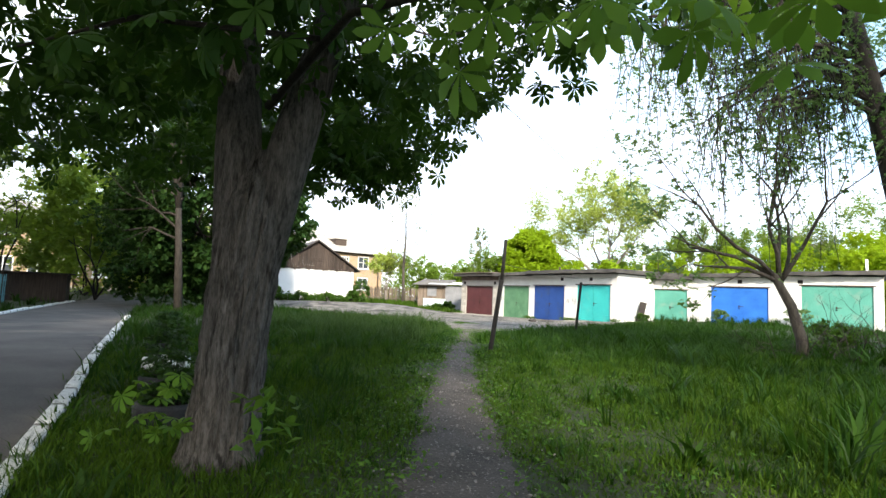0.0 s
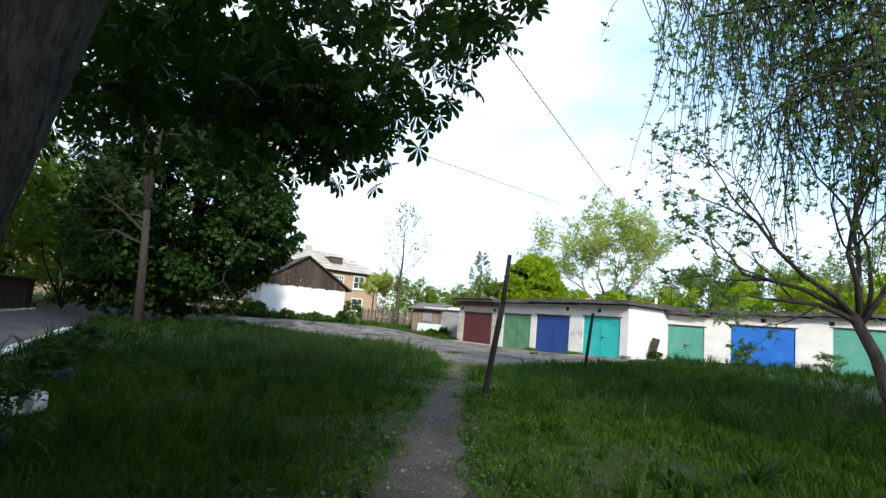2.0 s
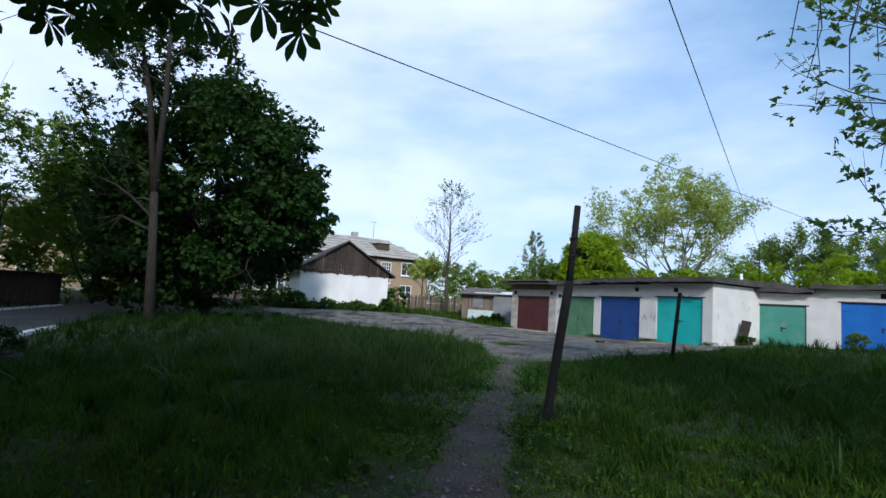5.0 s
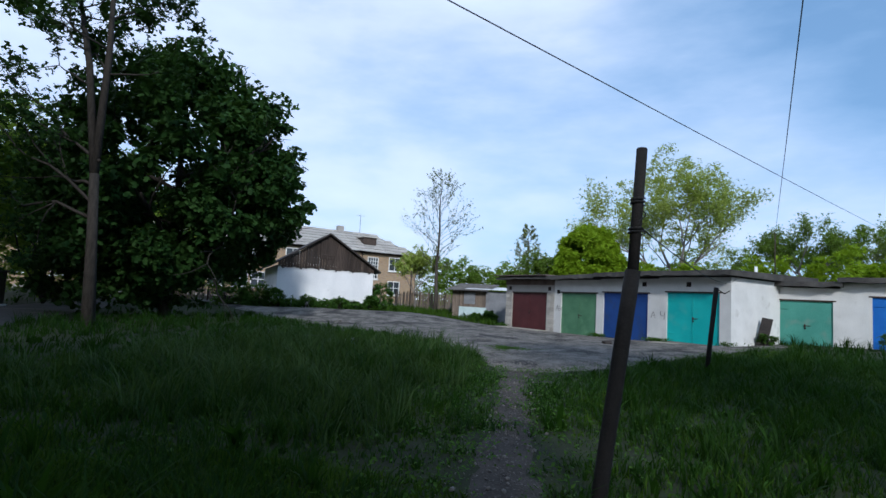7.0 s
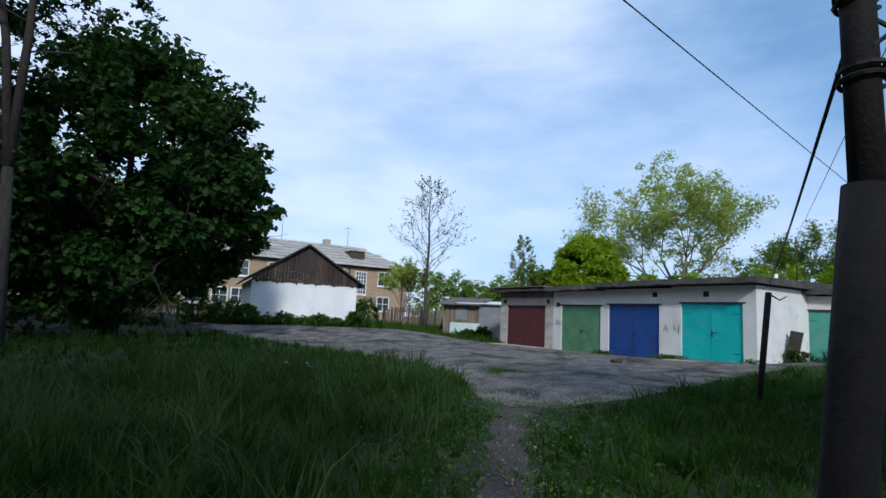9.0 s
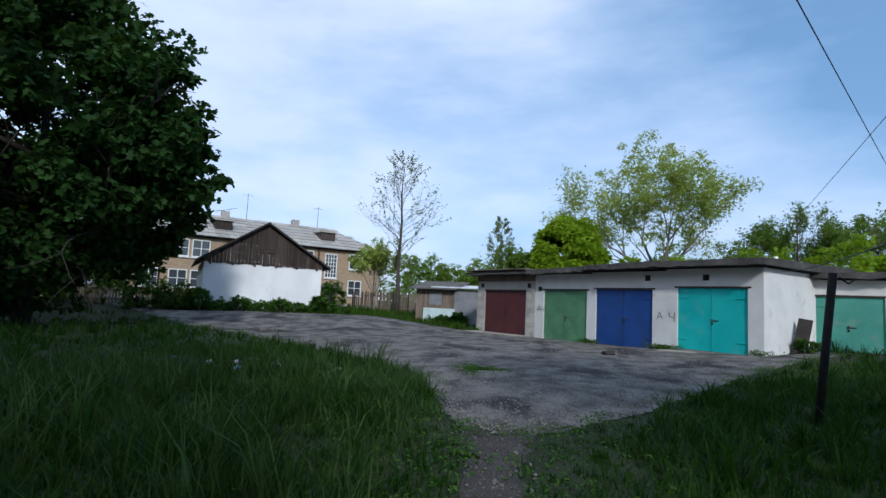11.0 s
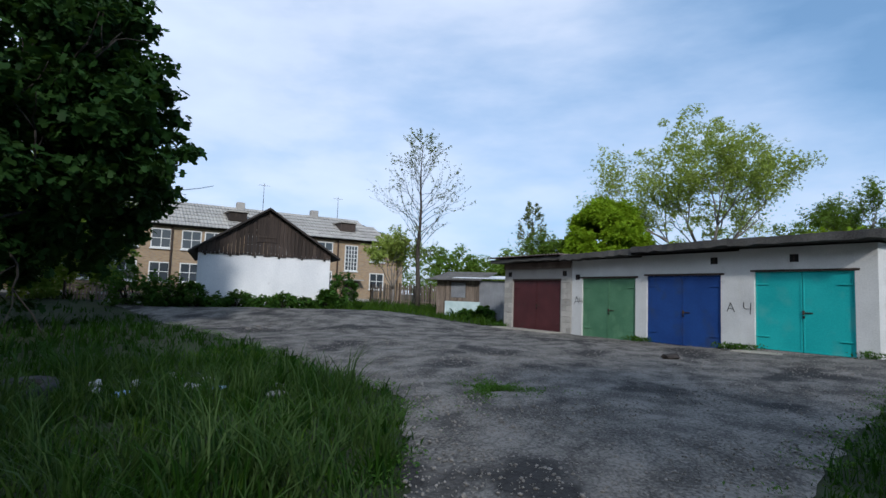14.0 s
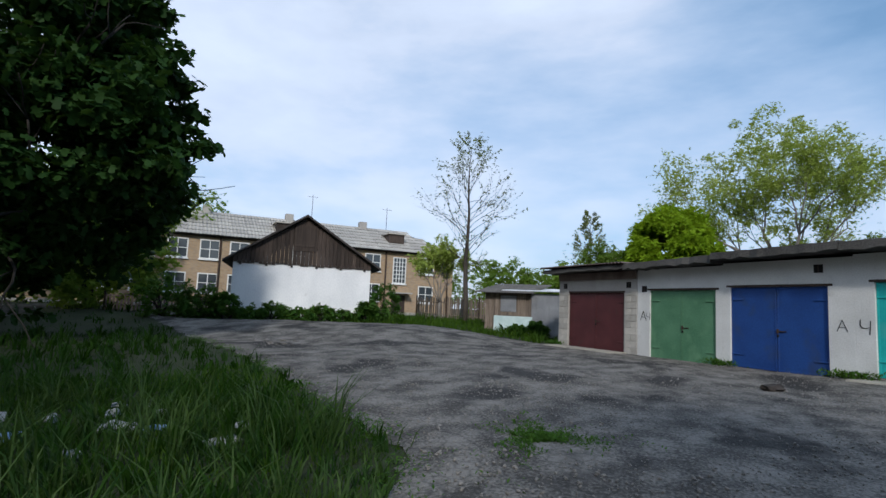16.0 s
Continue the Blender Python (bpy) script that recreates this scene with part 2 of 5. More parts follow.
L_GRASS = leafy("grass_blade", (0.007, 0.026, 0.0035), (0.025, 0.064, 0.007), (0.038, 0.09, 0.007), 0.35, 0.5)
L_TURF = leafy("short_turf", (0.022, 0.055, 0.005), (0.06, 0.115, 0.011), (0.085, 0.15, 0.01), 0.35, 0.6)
L_DRY = leafy("seeding_grass", (0.022, 0.052, 0.012), (0.07, 0.115, 0.035), (0.07, 0.12, 0.02), 0.35, 0.5)
L_WEED = leafy("weed_leaf", (0.03, 0.085, 0.014), (0.07, 0.145, 0.024), (0.12, 0.21, 0.025), 0.35)
M_BRICK = bpy.data.materials.new("yellow_brown_brick")
M_BRICK.use_nodes = True
_n, _l = M_BRICK.node_tree.nodes, M_BRICK.node_tree.links
_c, _b = _n.new("ShaderNodeTexCoord"), _n.new("ShaderNodeTexBrick")
_m = _n.new("ShaderNodeMapping")
_m.inputs["Rotation"].default_value = (radians(90), 0, 0)
_b.inputs["Color1"].default_value, _b.inputs["Color2"].default_value = (0.44, 0.3, 0.16, 1), (0.3, 0.19, 0.1, 1)
_b.inputs["Mortar"].default_value = (0.3, 0.27, 0.23, 1)
_b.inputs["Scale"].default_value, _b.inputs["Mortar Size"].default_value = 1.0, 0.012
_b.inputs["Brick Width"].default_value, _b.inputs["Row Height"].default_value = 0.26, 0.078
_l.new(_c.outputs["Object"], _m.inputs["Vector"])
_l.new(_m.outputs["Vector"], _b.inputs["Vector"])
_l.new(_b.outputs["Color"], _n["Principled BSDF"].inputs["Base Color"])
_bp = _n.new("ShaderNodeBump")
_bp.inputs["Strength"].default_value = 0.5
_l.new(_b.outputs["Fac"], _bp.inputs["Height"])
_bp.invert = True
_l.new(_bp.outputs["Normal"], _n["Principled BSDF"].inputs["Normal"])
_n["Principled BSDF"].inputs["Roughness"].default_value = 0.9
M_GLASS = bpy.data.materials.new("dark_window_glass")
M_GLASS.use_nodes = True
_p = M_GLASS.node_tree.nodes["Principled BSDF"]
_p.inputs["Base Color"].default_value = (0.05, 0.06, 0.07, 1)
_p.inputs["Roughness"].default_value = 0.06
_p.inputs["Specular IOR Level"].default_value = 0.8


# ---- building helpers ----
def smooth(v):
    v = min(1.0, max(0.0, v))
    return v * v * (3 - 2 * v)


def ground_z(x, y):
    """Height of the ground: level yard, a low bank on one side, a rise towards the houses."""
    z = 0.46 * smooth((x - 2.0) / 12.0) * smooth((y + 2) / 8)
    z += 0.45 * smooth((y - 33) / 7) * smooth((-3 - x) / 6)
    z -= 0.16 * smooth((13 - y) / 7) * smooth((x + 6) / 5) * smooth((7 - x) / 4)
    return z


def obj(name, bm, material, parent=None, m=None):
    me = bpy.data.meshes.new(name)
    bm.to_mesh(me)
    bm.free()
    me.materials.append(material)
    ob = new(name, me)
    if m is not None:
        ob.matrix_basis = m
    if parent is not None:
        ob.parent = parent
    return ob


def part(name, bm, material, parent, label="", m=None):
    ob = obj(name, bm, material, parent, m)
    if label:
        ob["label"] = label
    return ob


def empty(name, m, label, category, group="", kind=""):
    ob = new(name)
    ob.matrix_basis = m
    return tagged(ob, label, category, group, kind)


def box(x0, x1, y0, y1, z0, z1, bevel=0.0, bm=None):
    bm = bm or bmesh.new()
    vs = bmesh.ops.create_cube(bm, size=1.0)["verts"]
    for v in vs:
        v.co = Vector((x0 + (v.co.x + 0.5) * (x1 - x0), y0 + (v.co.y + 0.5) * (y1 - y0), z0 + (v.co.z + 0.5) * (z1 - z0)))
    if bevel:
        bmesh.ops.bevel(bm, geom=list({e for v in vs for e in v.link_edges}), offset=bevel, segments=1, affect="EDGES")
    return bm


def mesh_from(name, verts, faces, material, parent=None, shade=False):
    me = bpy.data.meshes.new(name)
    me.from_pydata([tuple(v) for v in verts], [], faces)
    me.materials.append(material)
    if shade:
        me.polygons.foreach_set("use_smooth", [True] * len(me.polygons))
    me.update()
    ob = new(name, me)
    if parent is not None:
        ob.parent = parent
    return ob


def tri_mesh(name, verts, tris, material, parent=None):
    """A mesh of many triangles, straight from arrays."""
    me = bpy.data.meshes.new(name)
    nv, nt = len(verts), len(tris)
    me.vertices.add(nv)
    me.vertices.foreach_set("co", np.asarray(verts, np.float32).ravel())
    me.loops.add(nt * 3)
    me.loops.foreach_set("vertex_index", np.asarray(tris, np.int32).ravel())
    me.polygons.add(nt)
    me.polygons.foreach_set("loop_start", np.arange(0, nt * 3, 3, dtype=np.int32))
    me.materials.append(material)
    me.update(calc_edges=True)
    ob = new(name, me)
    if parent is not None:
        ob.parent = parent
    return ob


def tube_data(pts, radii, sides=8, wobble=0.0, rng=None):
    """Vertices and faces of a tapered tube along a line."""
    pts = [Vector(p) for p in pts]
    verts, faces = [], []
    side = None
    for i, p in enumerate(pts):
        d = (pts[min(i + 1, len(pts) - 1)] - pts[max(i - 1, 0)]).normalized()
        if side is None:
            side = d.orthogonal().normalized()
        side = (side - d * side.dot(d)).normalized()
        up = d.cross(side)
        for k in range(sides):
            a = 2 * math.pi * k / sides
            r = radii[i] * (1 + (wobble * rng.uniform(-1, 1) if rng else 0))
            verts.append(p + (side * math.cos(a) + up * math.sin(a)) * r)
        if i:
            o = (i - 1) * sides
            for k in range(sides):
                faces.append((o + k, o + (k + 1) % sides, o + sides + (k + 1) % sides, o + sides + k))
    faces.append(tuple(range(sides))[::-1])
    faces.append(tuple(range((len(pts) - 1) * sides, len(pts) * sides)))
    return verts, faces


def join_tubes(tubes):
    verts, faces = [], []
    for v, f in tubes:
        o = len(verts)
        verts += v
        faces += [tuple(i + o for i in q) for q in f]
    return verts, faces


def scatter(template_v, template_t, pos, size, rng, tilt=None, droop=0.5):
    """Copies of one leaf at many places, turned at random: tilt in 0 to 1, 0 lying flat."""
    n = len(pos)
    tv = np.asarray(template_v, np.float64)
    yaw = rng.uniform(0, 2 * np.pi, n)
    pitch = rng.normal(-droop, 0.45, n)
    roll = rng.normal(0, 0.5 if tilt is None else tilt, n)
    cy, sy, cp, sp, cr, sr = np.cos(yaw), np.sin(yaw), np.cos(pitch), np.sin(pitch), np.cos(roll), np.sin(roll)
    v = tv[None] * np.asarray(size)[:, None, None]
    x, y, z = v[..., 0], v[..., 1], v[..., 2]
    x, z = x * cr[:, None] + z * sr[:, None], -x * sr[:, None] + z * cr[:, None]
    y, z = y * cp[:, None] - z * sp[:, None], y * sp[:, None] + z * cp[:, None]
    x, y = x * cy[:, None] - y * sy[:, None], x * sy[:, None] + y * cy[:, None]
    out = np.stack([x, y, z], -1) + np.asarray(pos)[:, None]
    tt = np.asarray(template_t)
    tris = tt[None] + (np.arange(n) * len(tv))[:, None, None]
    return out.reshape(-1, 3), tris.reshape(-1, 3)


def leaflet(length, width, angle, curl):
    """One obovate leaflet from the origin, at an angle in the leaf's plane."""
    prof = [(0, 0), (0.35, 0.24), (0.68, 0.5), (0.86, 0.36), (1, 0), (0.86, -0.36), (0.68, -0.5), (0.35, -0.24)]
    c, s = math.cos(angle), math.sin(angle)
    vs = []
    for a, b in prof:
        x, y = b * width, a * length
        vs.append((x * c - y * s, x * s + y * c, -curl * a * a * length + 0.25 * abs(b) * width))
    return vs, [(0, 1, 7), (1, 2, 7), (2, 6, 7), (2, 3, 6), (3, 5, 6), (3, 4, 5)]


def palmate():
    vs, ts = [], []
    for k, a in enumerate((-125, -80, -40, 0, 40, 80, 125)):
        v, t = leaflet(1.0 - 0.07 * abs(k - 3), 0.36, radians(a), 0.35)
        o = len(vs)
        vs += v
        ts += [tuple(i + o for i in q) for q in t]
    return vs, ts


def lobed():
    """A five-lobed maple leaf."""
    vs = [(0, 0.35, 0.04)]
    rim = []
    for k in range(11):
        a = radians(-150 + 30 * k)
        r = (0.55, 0.3, 0.62, 0.34, 0.66, 0.7, 0.66, 0.34, 0.62, 0.3, 0.55)[k]
        rim.append((math.sin(a) * r, 0.35 + math.cos(a) * r, -0.12 * r))
    vs += rim
    return vs, [(0, i + 1, i + 2) for i in range(10)] + [(0, 11, 1)]


PALM, LOBE = palmate(), lobed()
OVAL = ([(0, 0, 0), (0.22, 0.45, 0.06), (0, 1, -0.12), (-0.22, 0.45, 0.06)], [(0, 1, 2), (0, 2, 3)])
SPRIG = ([], [])
for _k in range(5):
    _v, _t = [(0, 0.0, 0), (0.2, 0.3, 0.05), (0, 0.62, -0.06), (-0.2, 0.3, 0.05)], [(0, 1, 2), (0, 2, 3)]
    _a = _k * 1.25
    _o = len(SPRIG[0])
    SPRIG[0].extend([(x * math.cos(_a) - y * math.sin(_a), x * math.sin(_a) + y * math.cos(_a) + 0.16 * _k - 0.3, z + 0.15 * (_k % 2)) for x, y, z in _v])
    SPRIG[1].extend([tuple(i + _o for i in q) for q in _t])


def grow(rng, start, direction, length, radius, depth, tubes, tips, spread=0.6, up=0.15, kids=3, shrink=0.68, sides=7, wander=0.18):
    """Branches that fork, from thick to thin; collects tubes and twig places."""
    d = Vector(direction).normalized()
    p = Vector(start)
    pts, radii = [p.copy()], [radius]
    steps = 4
    for i in range(steps):
        d = (d + Vector((rng.normal(0, wander), rng.normal(0, wander), rng.normal(0, wander) + up * 0.3))).normalized()
        p = p + d * length / steps
        pts.append(p.copy())
        radii.append(radius * (1 - 0.5 * (i + 1) / steps))
        if depth <= 1:
            tips.append(p.copy())
    tubes.append(tube_data(pts, radii, sides))
    if depth <= 0:
        return
    for k in range(kids):
        at = pts[-1] if k == 0 else pts[int(rng.integers(2, steps + 1))]
        side = d.orthogonal()
        side.rotate(Matrix.Rotation(rng.uniform(0, 2 * math.pi), 3, d))
        nd = d + side * spread * rng.uniform(0.6, 1.3) + Vector((0, 0, up))
        grow(rng, at, nd, length * shrink * rng.uniform(0.8, 1.15), radii[-1] * 0.85, depth - 1, tubes, tips, spread, up, kids, shrink, max(4, sides - 1), wander)


def crown_places(rng, centre, radii, n, clumps=60, clump_size=0.22, hollow=0.45, floor_z=None):
    """Places for leaves, in clumps through an uneven ellipsoid, with gaps between."""
    c, r = np.array(centre), np.array(radii)
    d = rng.normal(size=(clumps, 3))
    d /= np.linalg.norm(d, axis=1)[:, None]
    d *= rng.uniform(hollow, 1.0, clumps)[:, None] ** 0.6
    mid = c + d * r
    which = rng.integers(0, clumps, n)
    sz = rng.uniform(0.6, 1.4, clumps) * clump_size
    off = rng.normal(size=(n, 3))
    off *= (rng.uniform(0, 1, n) ** 0.4 / np.linalg.norm(off, axis=1))[:, None]
    p = mid[which] + off * (sz[which])[:, None] * r * np.array([1, 1, 0.75])
    if floor_z is not None:
        p = p[p[:, 2] > floor_z]
    return p


def plant_tree(name, base, label, trunk_line, trunk_radii, bark, leaf, template, places, sizes, rng, limbs=None, droop=0.5, category="tree", group="", sides=12, wobble=0.05):
    root = empty(name, Matrix.Identity(4), label, category, group)
    v, f = tube_data(trunk_line, trunk_radii, sides, wobble, rng)
    mesh_from("trunk", v, f, bark, root, True)
    if limbs:
        v, f = join_tubes(limbs)
        mesh_from("branchwork", v, f, bark, root, True)
    if len(places):
        lo, hi = sizes
        v, t = scatter(*template, places, rng.uniform(lo, hi, len(places)), rng, droop=droop)
        tri_mesh("crown", v, t, leaf, root)
    return root


def resample(pts, n):
    pts = np.array(pts, float)
    seg = np.r_[0, np.cumsum(np.hypot(*np.diff(pts, axis=0).T))]
    s = np.linspace(0, seg[-1], n)
    return np.stack([np.interp(s, seg, pts[:, 0]), np.interp(s, seg, pts[:, 1])], 1)


def loft(name, a, b, across, lift, material, rng, jitter=0.0, bump=0.0):
    """A sheet between two lines on the ground, lying a little above it."""
    n = len(a)
    ja, jb = rng.normal(0, jitter, (n, 2)), rng.normal(0, jitter, (n, 2))
    verts, faces = [], []
    for i in range(n):
        for k in range(across + 1):
            w = k / across
            p = a[i] * (1 - w) + b[i] * w + ja[i] * (1 - w) ** 4 + jb[i] * w ** 4
            edge = min(w, 1 - w) * 4
            verts.append((p[0], p[1], ground_z(*p) + lift * min(1, 0.25 + edge) + bump * noise.noise((p[0] * 0.7, p[1] * 0.7, 0)) * min(1, edge)))
    for i in range(n - 1):
        for k in range(across):
            o = i * (across + 1) + k
            faces.append((o, o + 1, o + across + 2, o + across + 1))
    ob = mesh_from(name, verts, faces, material, None, True)
    if sum(p.normal.z for p in ob.data.polygons) < 0:
        ob.data.flip_normals()
    return ob


# ---- ground, yard, path, road ----
gx = np.concatenate([np.array([-700, -400, -220, -130, -80]), np.arange(-60, 61, 1.0), np.array([80, 130, 220, 400, 700])])
gy = np.concatenate([np.array([-400, -200, -90, -40]), np.arange(-20, 91, 1.0), np.array([120, 180, 300, 500, 900])])
gv = [(x, y, ground_z(x, y)) for y in gy for x in gx]
nx = len(gx)
gf = [(j * nx + i, j * nx + i + 1, (j + 1) * nx + i + 1, (j + 1) * nx + i) for j in range(len(gy) - 1) for i in range(nx - 1)]
tagged(mesh_from("ground", gv, gf, M_SOIL, None, True), "dark soil and low turf under the grass", "ground", kind="structure")

rng = np.random.default_rng(3)
YARD_NEAR = [(-26, 43.5), (-19, 38.0), (-13, 33.8), (-9.0, 30.9), (-5.6, 27.9), (-3.2, 25.5), (-1.7, 24.2), (-1.15, 22.4), (-0.8, 21.2), (-0.45, 20.1), (0.0, 19.5), (0.5, 19.7), (1.05, 20.4), (1.9, 21.6), (3.1, 23.7), (5.2, 27.2), (7.4, 30.2), (9.6, 32.6)]
YARD_FAR = [(-28, 48), (-21, 41.4), (-17.6, 38.4), (-16.0, 38.4), (-13.6, 39.9), (-11.2, 41.6), (-8.5, 43.0), (-5.4, 43.2), (-2.4, 42.1), (0, 39.7), (2.0, 37.6), (4.0, 35.5), (6.0, 33.5), (7.2, 32.2), (8.0, 32.6), (9.6, 34.2)]


def sheet(name, near, far, step, lift, material, rng):
    """A level sheet filling the ground between two edges, with a ragged rim and slight hollows."""
    rim = np.concatenate([resample(near, 260), resample(far[::-1], 200)])
    rim = rim + rng.normal(0, 0.04, rim.shape)
    gx, gy = np.meshgrid(np.arange(rim[:, 0].min(), rim[:, 0].max(), step), np.arange(rim[:, 1].min(), rim[:, 1].max(), step))
    pts = np.stack([gx.ravel(), gy.ravel()], 1) + rng.normal(0, step * 0.15, (gx.size, 2))
    clear = np.min(np.hypot(pts[:, None, 0] - rim[None, ::3, 0], pts[:, None, 1] - rim[None, ::3, 1]), axis=1)
    flat = [Vector(p) for p in rim] + [Vector(p) for p, c in zip(pts, clear) if c > step * 0.6]
    n = len(rim)
    vs, _, fs, *_ = delaunay_2d_cdt(flat, [(k, (k + 1) % n) for k in range(n)], [], 1, 1e-5)
    out = []
    for k, p in enumerate(vs):
        low = 0.3 if k < n else 1.0
        out.append((p.x, p.y, ground_z(p.x, p.y) + lift * low + 0.02 * noise.noise((p.x * 0.7, p.y * 0.7, 0)) * low))
    ob = mesh_from(name, out, [tuple(f) for f in fs], material, None, True)
    if sum(p.normal.z for p in ob.data.polygons) < 0:
        ob.data.flip_normals()
    return ob


yard = sheet("pavement", YARD_NEAR, YARD_FAR, 0.45, 0.035, M_YARD, rng)
tagged(yard, "cracked grey asphalt yard with loose gravel", "pavement", kind="structure")
PATH_MID = [(2.1, -4, 0.95), (1.75, 0, 0.95), (1.64, 3.1, 0.92), (1.15, 6.5, 0.8), (0.85, 9.5, 0.66), (0.58, 12.3, 0.54), (0.5, 14.4, 0.42), (0.28, 16.5, 0.42), (0.14, 18.5, 0.44), (0.1, 20.3, 0.9)]
_pm = np.array(PATH_MID)
_y = np.linspace(-4, 20.3, 120)
_c, _w = np.interp(_y, _pm[:, 1], _pm[:, 0]), np.interp(_y, _pm[:, 1], _pm[:, 2]) / 2
trail = loft("footpath", np.stack([_c - _w, _y], 1), np.stack([_c + _w, _y], 1), 8, 0.02, M_PATH, rng, 0.035, 0.012)
tagged(trail, "trodden grey earth footpath with small stones", "path", kind="structure")
KERB_N = [(4.4, -5.3), (-1.35, 2.94), (-3.82, 6.5), (-11.8, 17.9), (-27, 40), (-44, 64)]
KERB_F = [(1.3, -7.2), (-4.2, 1.0), (-13.5, 14.0), (-17.6, 20.0), (-23.3, 28.6), (-31, 40), (-48, 64)]
_a, _b = resample(KERB_N, 60), resample(KERB_F, 60)
tagged(loft("road", _a, _b, 10, 0.025, M_ROAD, rng, 0.02), "narrow dark asphalt lane", "road", kind="structure")


def kerb(name, line, length, label):
    root = empty(name, Matrix.Identity(4), label, "kerb", kind="structure")
    bm = box(-0.485, 0.485, -0.07, 0.07, -0.1, 0.085, 0.018)
    me = bpy.data.meshes.new("kerb_stone")
    bm.to_mesh(me)
    bm.free()
    me.materials.append(M_KERB)
    pts = resample(line, int(length))
    for p, q in zip(pts, pts[1:]):
        ob = new("kerb_stone", me)
        ob.parent = root
        m = (p + q) / 2
        r = np.random.uniform(-1, 1, 3)
        ob.matrix_basis = pose(m[0] + r[0] * 0.012, m[1], ground_z(*m) + r[1] * 0.015, r[2] * 1.5, 0, math.degrees(math.atan2(q[1] - p[1], q[0] - p[0])))
        ob.scale = (np.hypot(*(q - p)), 1, 1)
    return root


kerb("kerb", KERB_N[:4], 33, "whitewashed concrete kerb stones along the lane")
kerb("kerb", KERB_F[1:5], 36, "chipped white kerb stones on the lane's far edge")


# ---- garages ----
def frame_at(p, d):
    """Local axes on a facade: x along it, y into the building, z up."""
    a = math.atan2(d[1], d[0])
    return Matrix.Translation(p) @ Matrix.Rotation(a, 4, "Z")


D1 = Vector((0.70027, -0.71388, 0))
F1 = frame_at((-2.2, 41.7, 0), D1)
D2 = Vector((math.cos(radians(-30)), math.sin(radians(-30)), 0))
F2 = frame_at((9.7, 34.56, 0), D2)


def gbox(x0, x1, y0, y1, z0, z1, bevel=0.0, bm=None):
    """A box on a facade; y counts outwards from the wall's face."""
    return box(x0, x1, -y1, -y0, z0, z1, bevel, bm)


def slab(x0, x1, y0, y1, za, zb, thick, rg, wear=0.03, seg=14):
    """A roof slab with a worn, uneven front edge; za and zb are its heights at both ends."""
    verts, faces = [], []
    for i in range(seg + 1):
        w = i / seg
        x, z = x0 + (x1 - x0) * w, za + (zb - za) * w
        j = rg.uniform(-wear, wear, 3)
        for y, dz in ((y0 + j[0], 0.0), (y0 + 0.05 + j[0], -thick + j[1]), (y1, -thick), (y1, 0.12)):
            verts.append((x, -y, z + dz + j[2] * 0.4))
    for i in range(seg):
        o = i * 4
        for k in range(4):
            faces.append((o + k, o + (k + 1) % 4, o + 4 + (k + 1) % 4, o + 4 + k))
    faces += [(3, 2, 1, 0), tuple(seg * 4 + k for k in range(4))]
    bm = bmesh.new()
    bv = [bm.verts.new(v) for v in verts]
    for q in faces:
        bm.faces.new([bv[i] for i in q])
    bmesh.ops.recalc_face_normals(bm, faces=bm.faces)
    return bm


def corrugated(x0, x1, y0, y1, z0, z1, wave=0.13, amp=0.025, thick=0.012):
    n = int((x1 - x0) / wave) * 2
    bm = bmesh.new()
    rows = []
    for i in range(n + 1):
        x = x0 + (x1 - x0) * i / n
        a = amp * (1 if i % 2 else -1)
        rows.append([bm.verts.new((x, y, z + a + t)) for y, z in ((y0, z0), (y1, z1)) for t in (0, thick)])
    for p, q in zip(rows, rows[1:]):
        bm.faces.new((p[0], q[0], q[2], p[2]))
        bm.faces.new((p[1], p[3], q[3], q[1]))
        bm.faces.new((p[0], p[1], q[1], q[0]))
    bmesh.ops.recalc_face_normals(bm, faces=bm.faces)
    return bm


def gate(root, x0, x1, z0, z1, material, leaves=2, handle=True):
    """A sheet-steel gate: leaves, stiles, hinges, a bolt, and an iron lintel over it."""
    mid = (x0 + x1) / 2
    spans = [(x0, mid - 0.006), (mid + 0.006, x1)] if leaves == 2 else [(x0, x1)]
    for i, (a, b) in enumerate(spans):
        door = part("door", gbox(a, b, -0.10, -0.06, z0 + 0.02, z1, 0.006), material, root)
        for u, v in ((a, a + 0.05), (b - 0.05, b)):
            part("stile", gbox(u + 0.004, v - 0.004, -0.06, -0.048, z0 + 0.024, z1 - 0.004, 0.004), material, door)
        for c, e in ((z0 + 0.024, z0 + 0.07), (z1 - 0.05, z1 - 0.004)):
            part("rail", gbox(a + 0.052, b - 0.052, -0.06, -0.049, c, e, 0.004), material, door)
        for zz in (z0 + 0.35, z1 - 0.35):
            hx0, hx1 = (a, a + 0.36) if i == 0 else (b - 0.36, b)
            part("hinge", gbox(hx0, hx1, -0.053, -0.035, zz, zz + 0.035, 0.005), material, door)
        if handle and i == len(spans) - 1:
            hx = a + 0.02 if leaves == 2 else mid
            hb = gbox(hx - 0.02, hx + 0.22, -0.053, -0.03, z0 + 1.02, z0 + 1.045, 0.006)
            gbox(hx - 0.025, hx + 0.025, -0.054, -0.02, z0 + 0.98, z0 + 1.09, 0.006, hb)
            part("bolt", hb, M_RUST, door, "rusty sliding bolt")
            part("padlock", gbox(hx - 0.02, hx + 0.035, -0.05, -0.02, z0 + 0.89, z0 + 0.955, 0.01), M_BLACK, door, "black padlock")
    part("lintel", gbox(x0 - 0.11, x1 + 0.11, -0.02, 0.012, z1 + 0.004, z1 + 0.06, 0.006), M_RUST, root, "rusty angle-iron lintel")


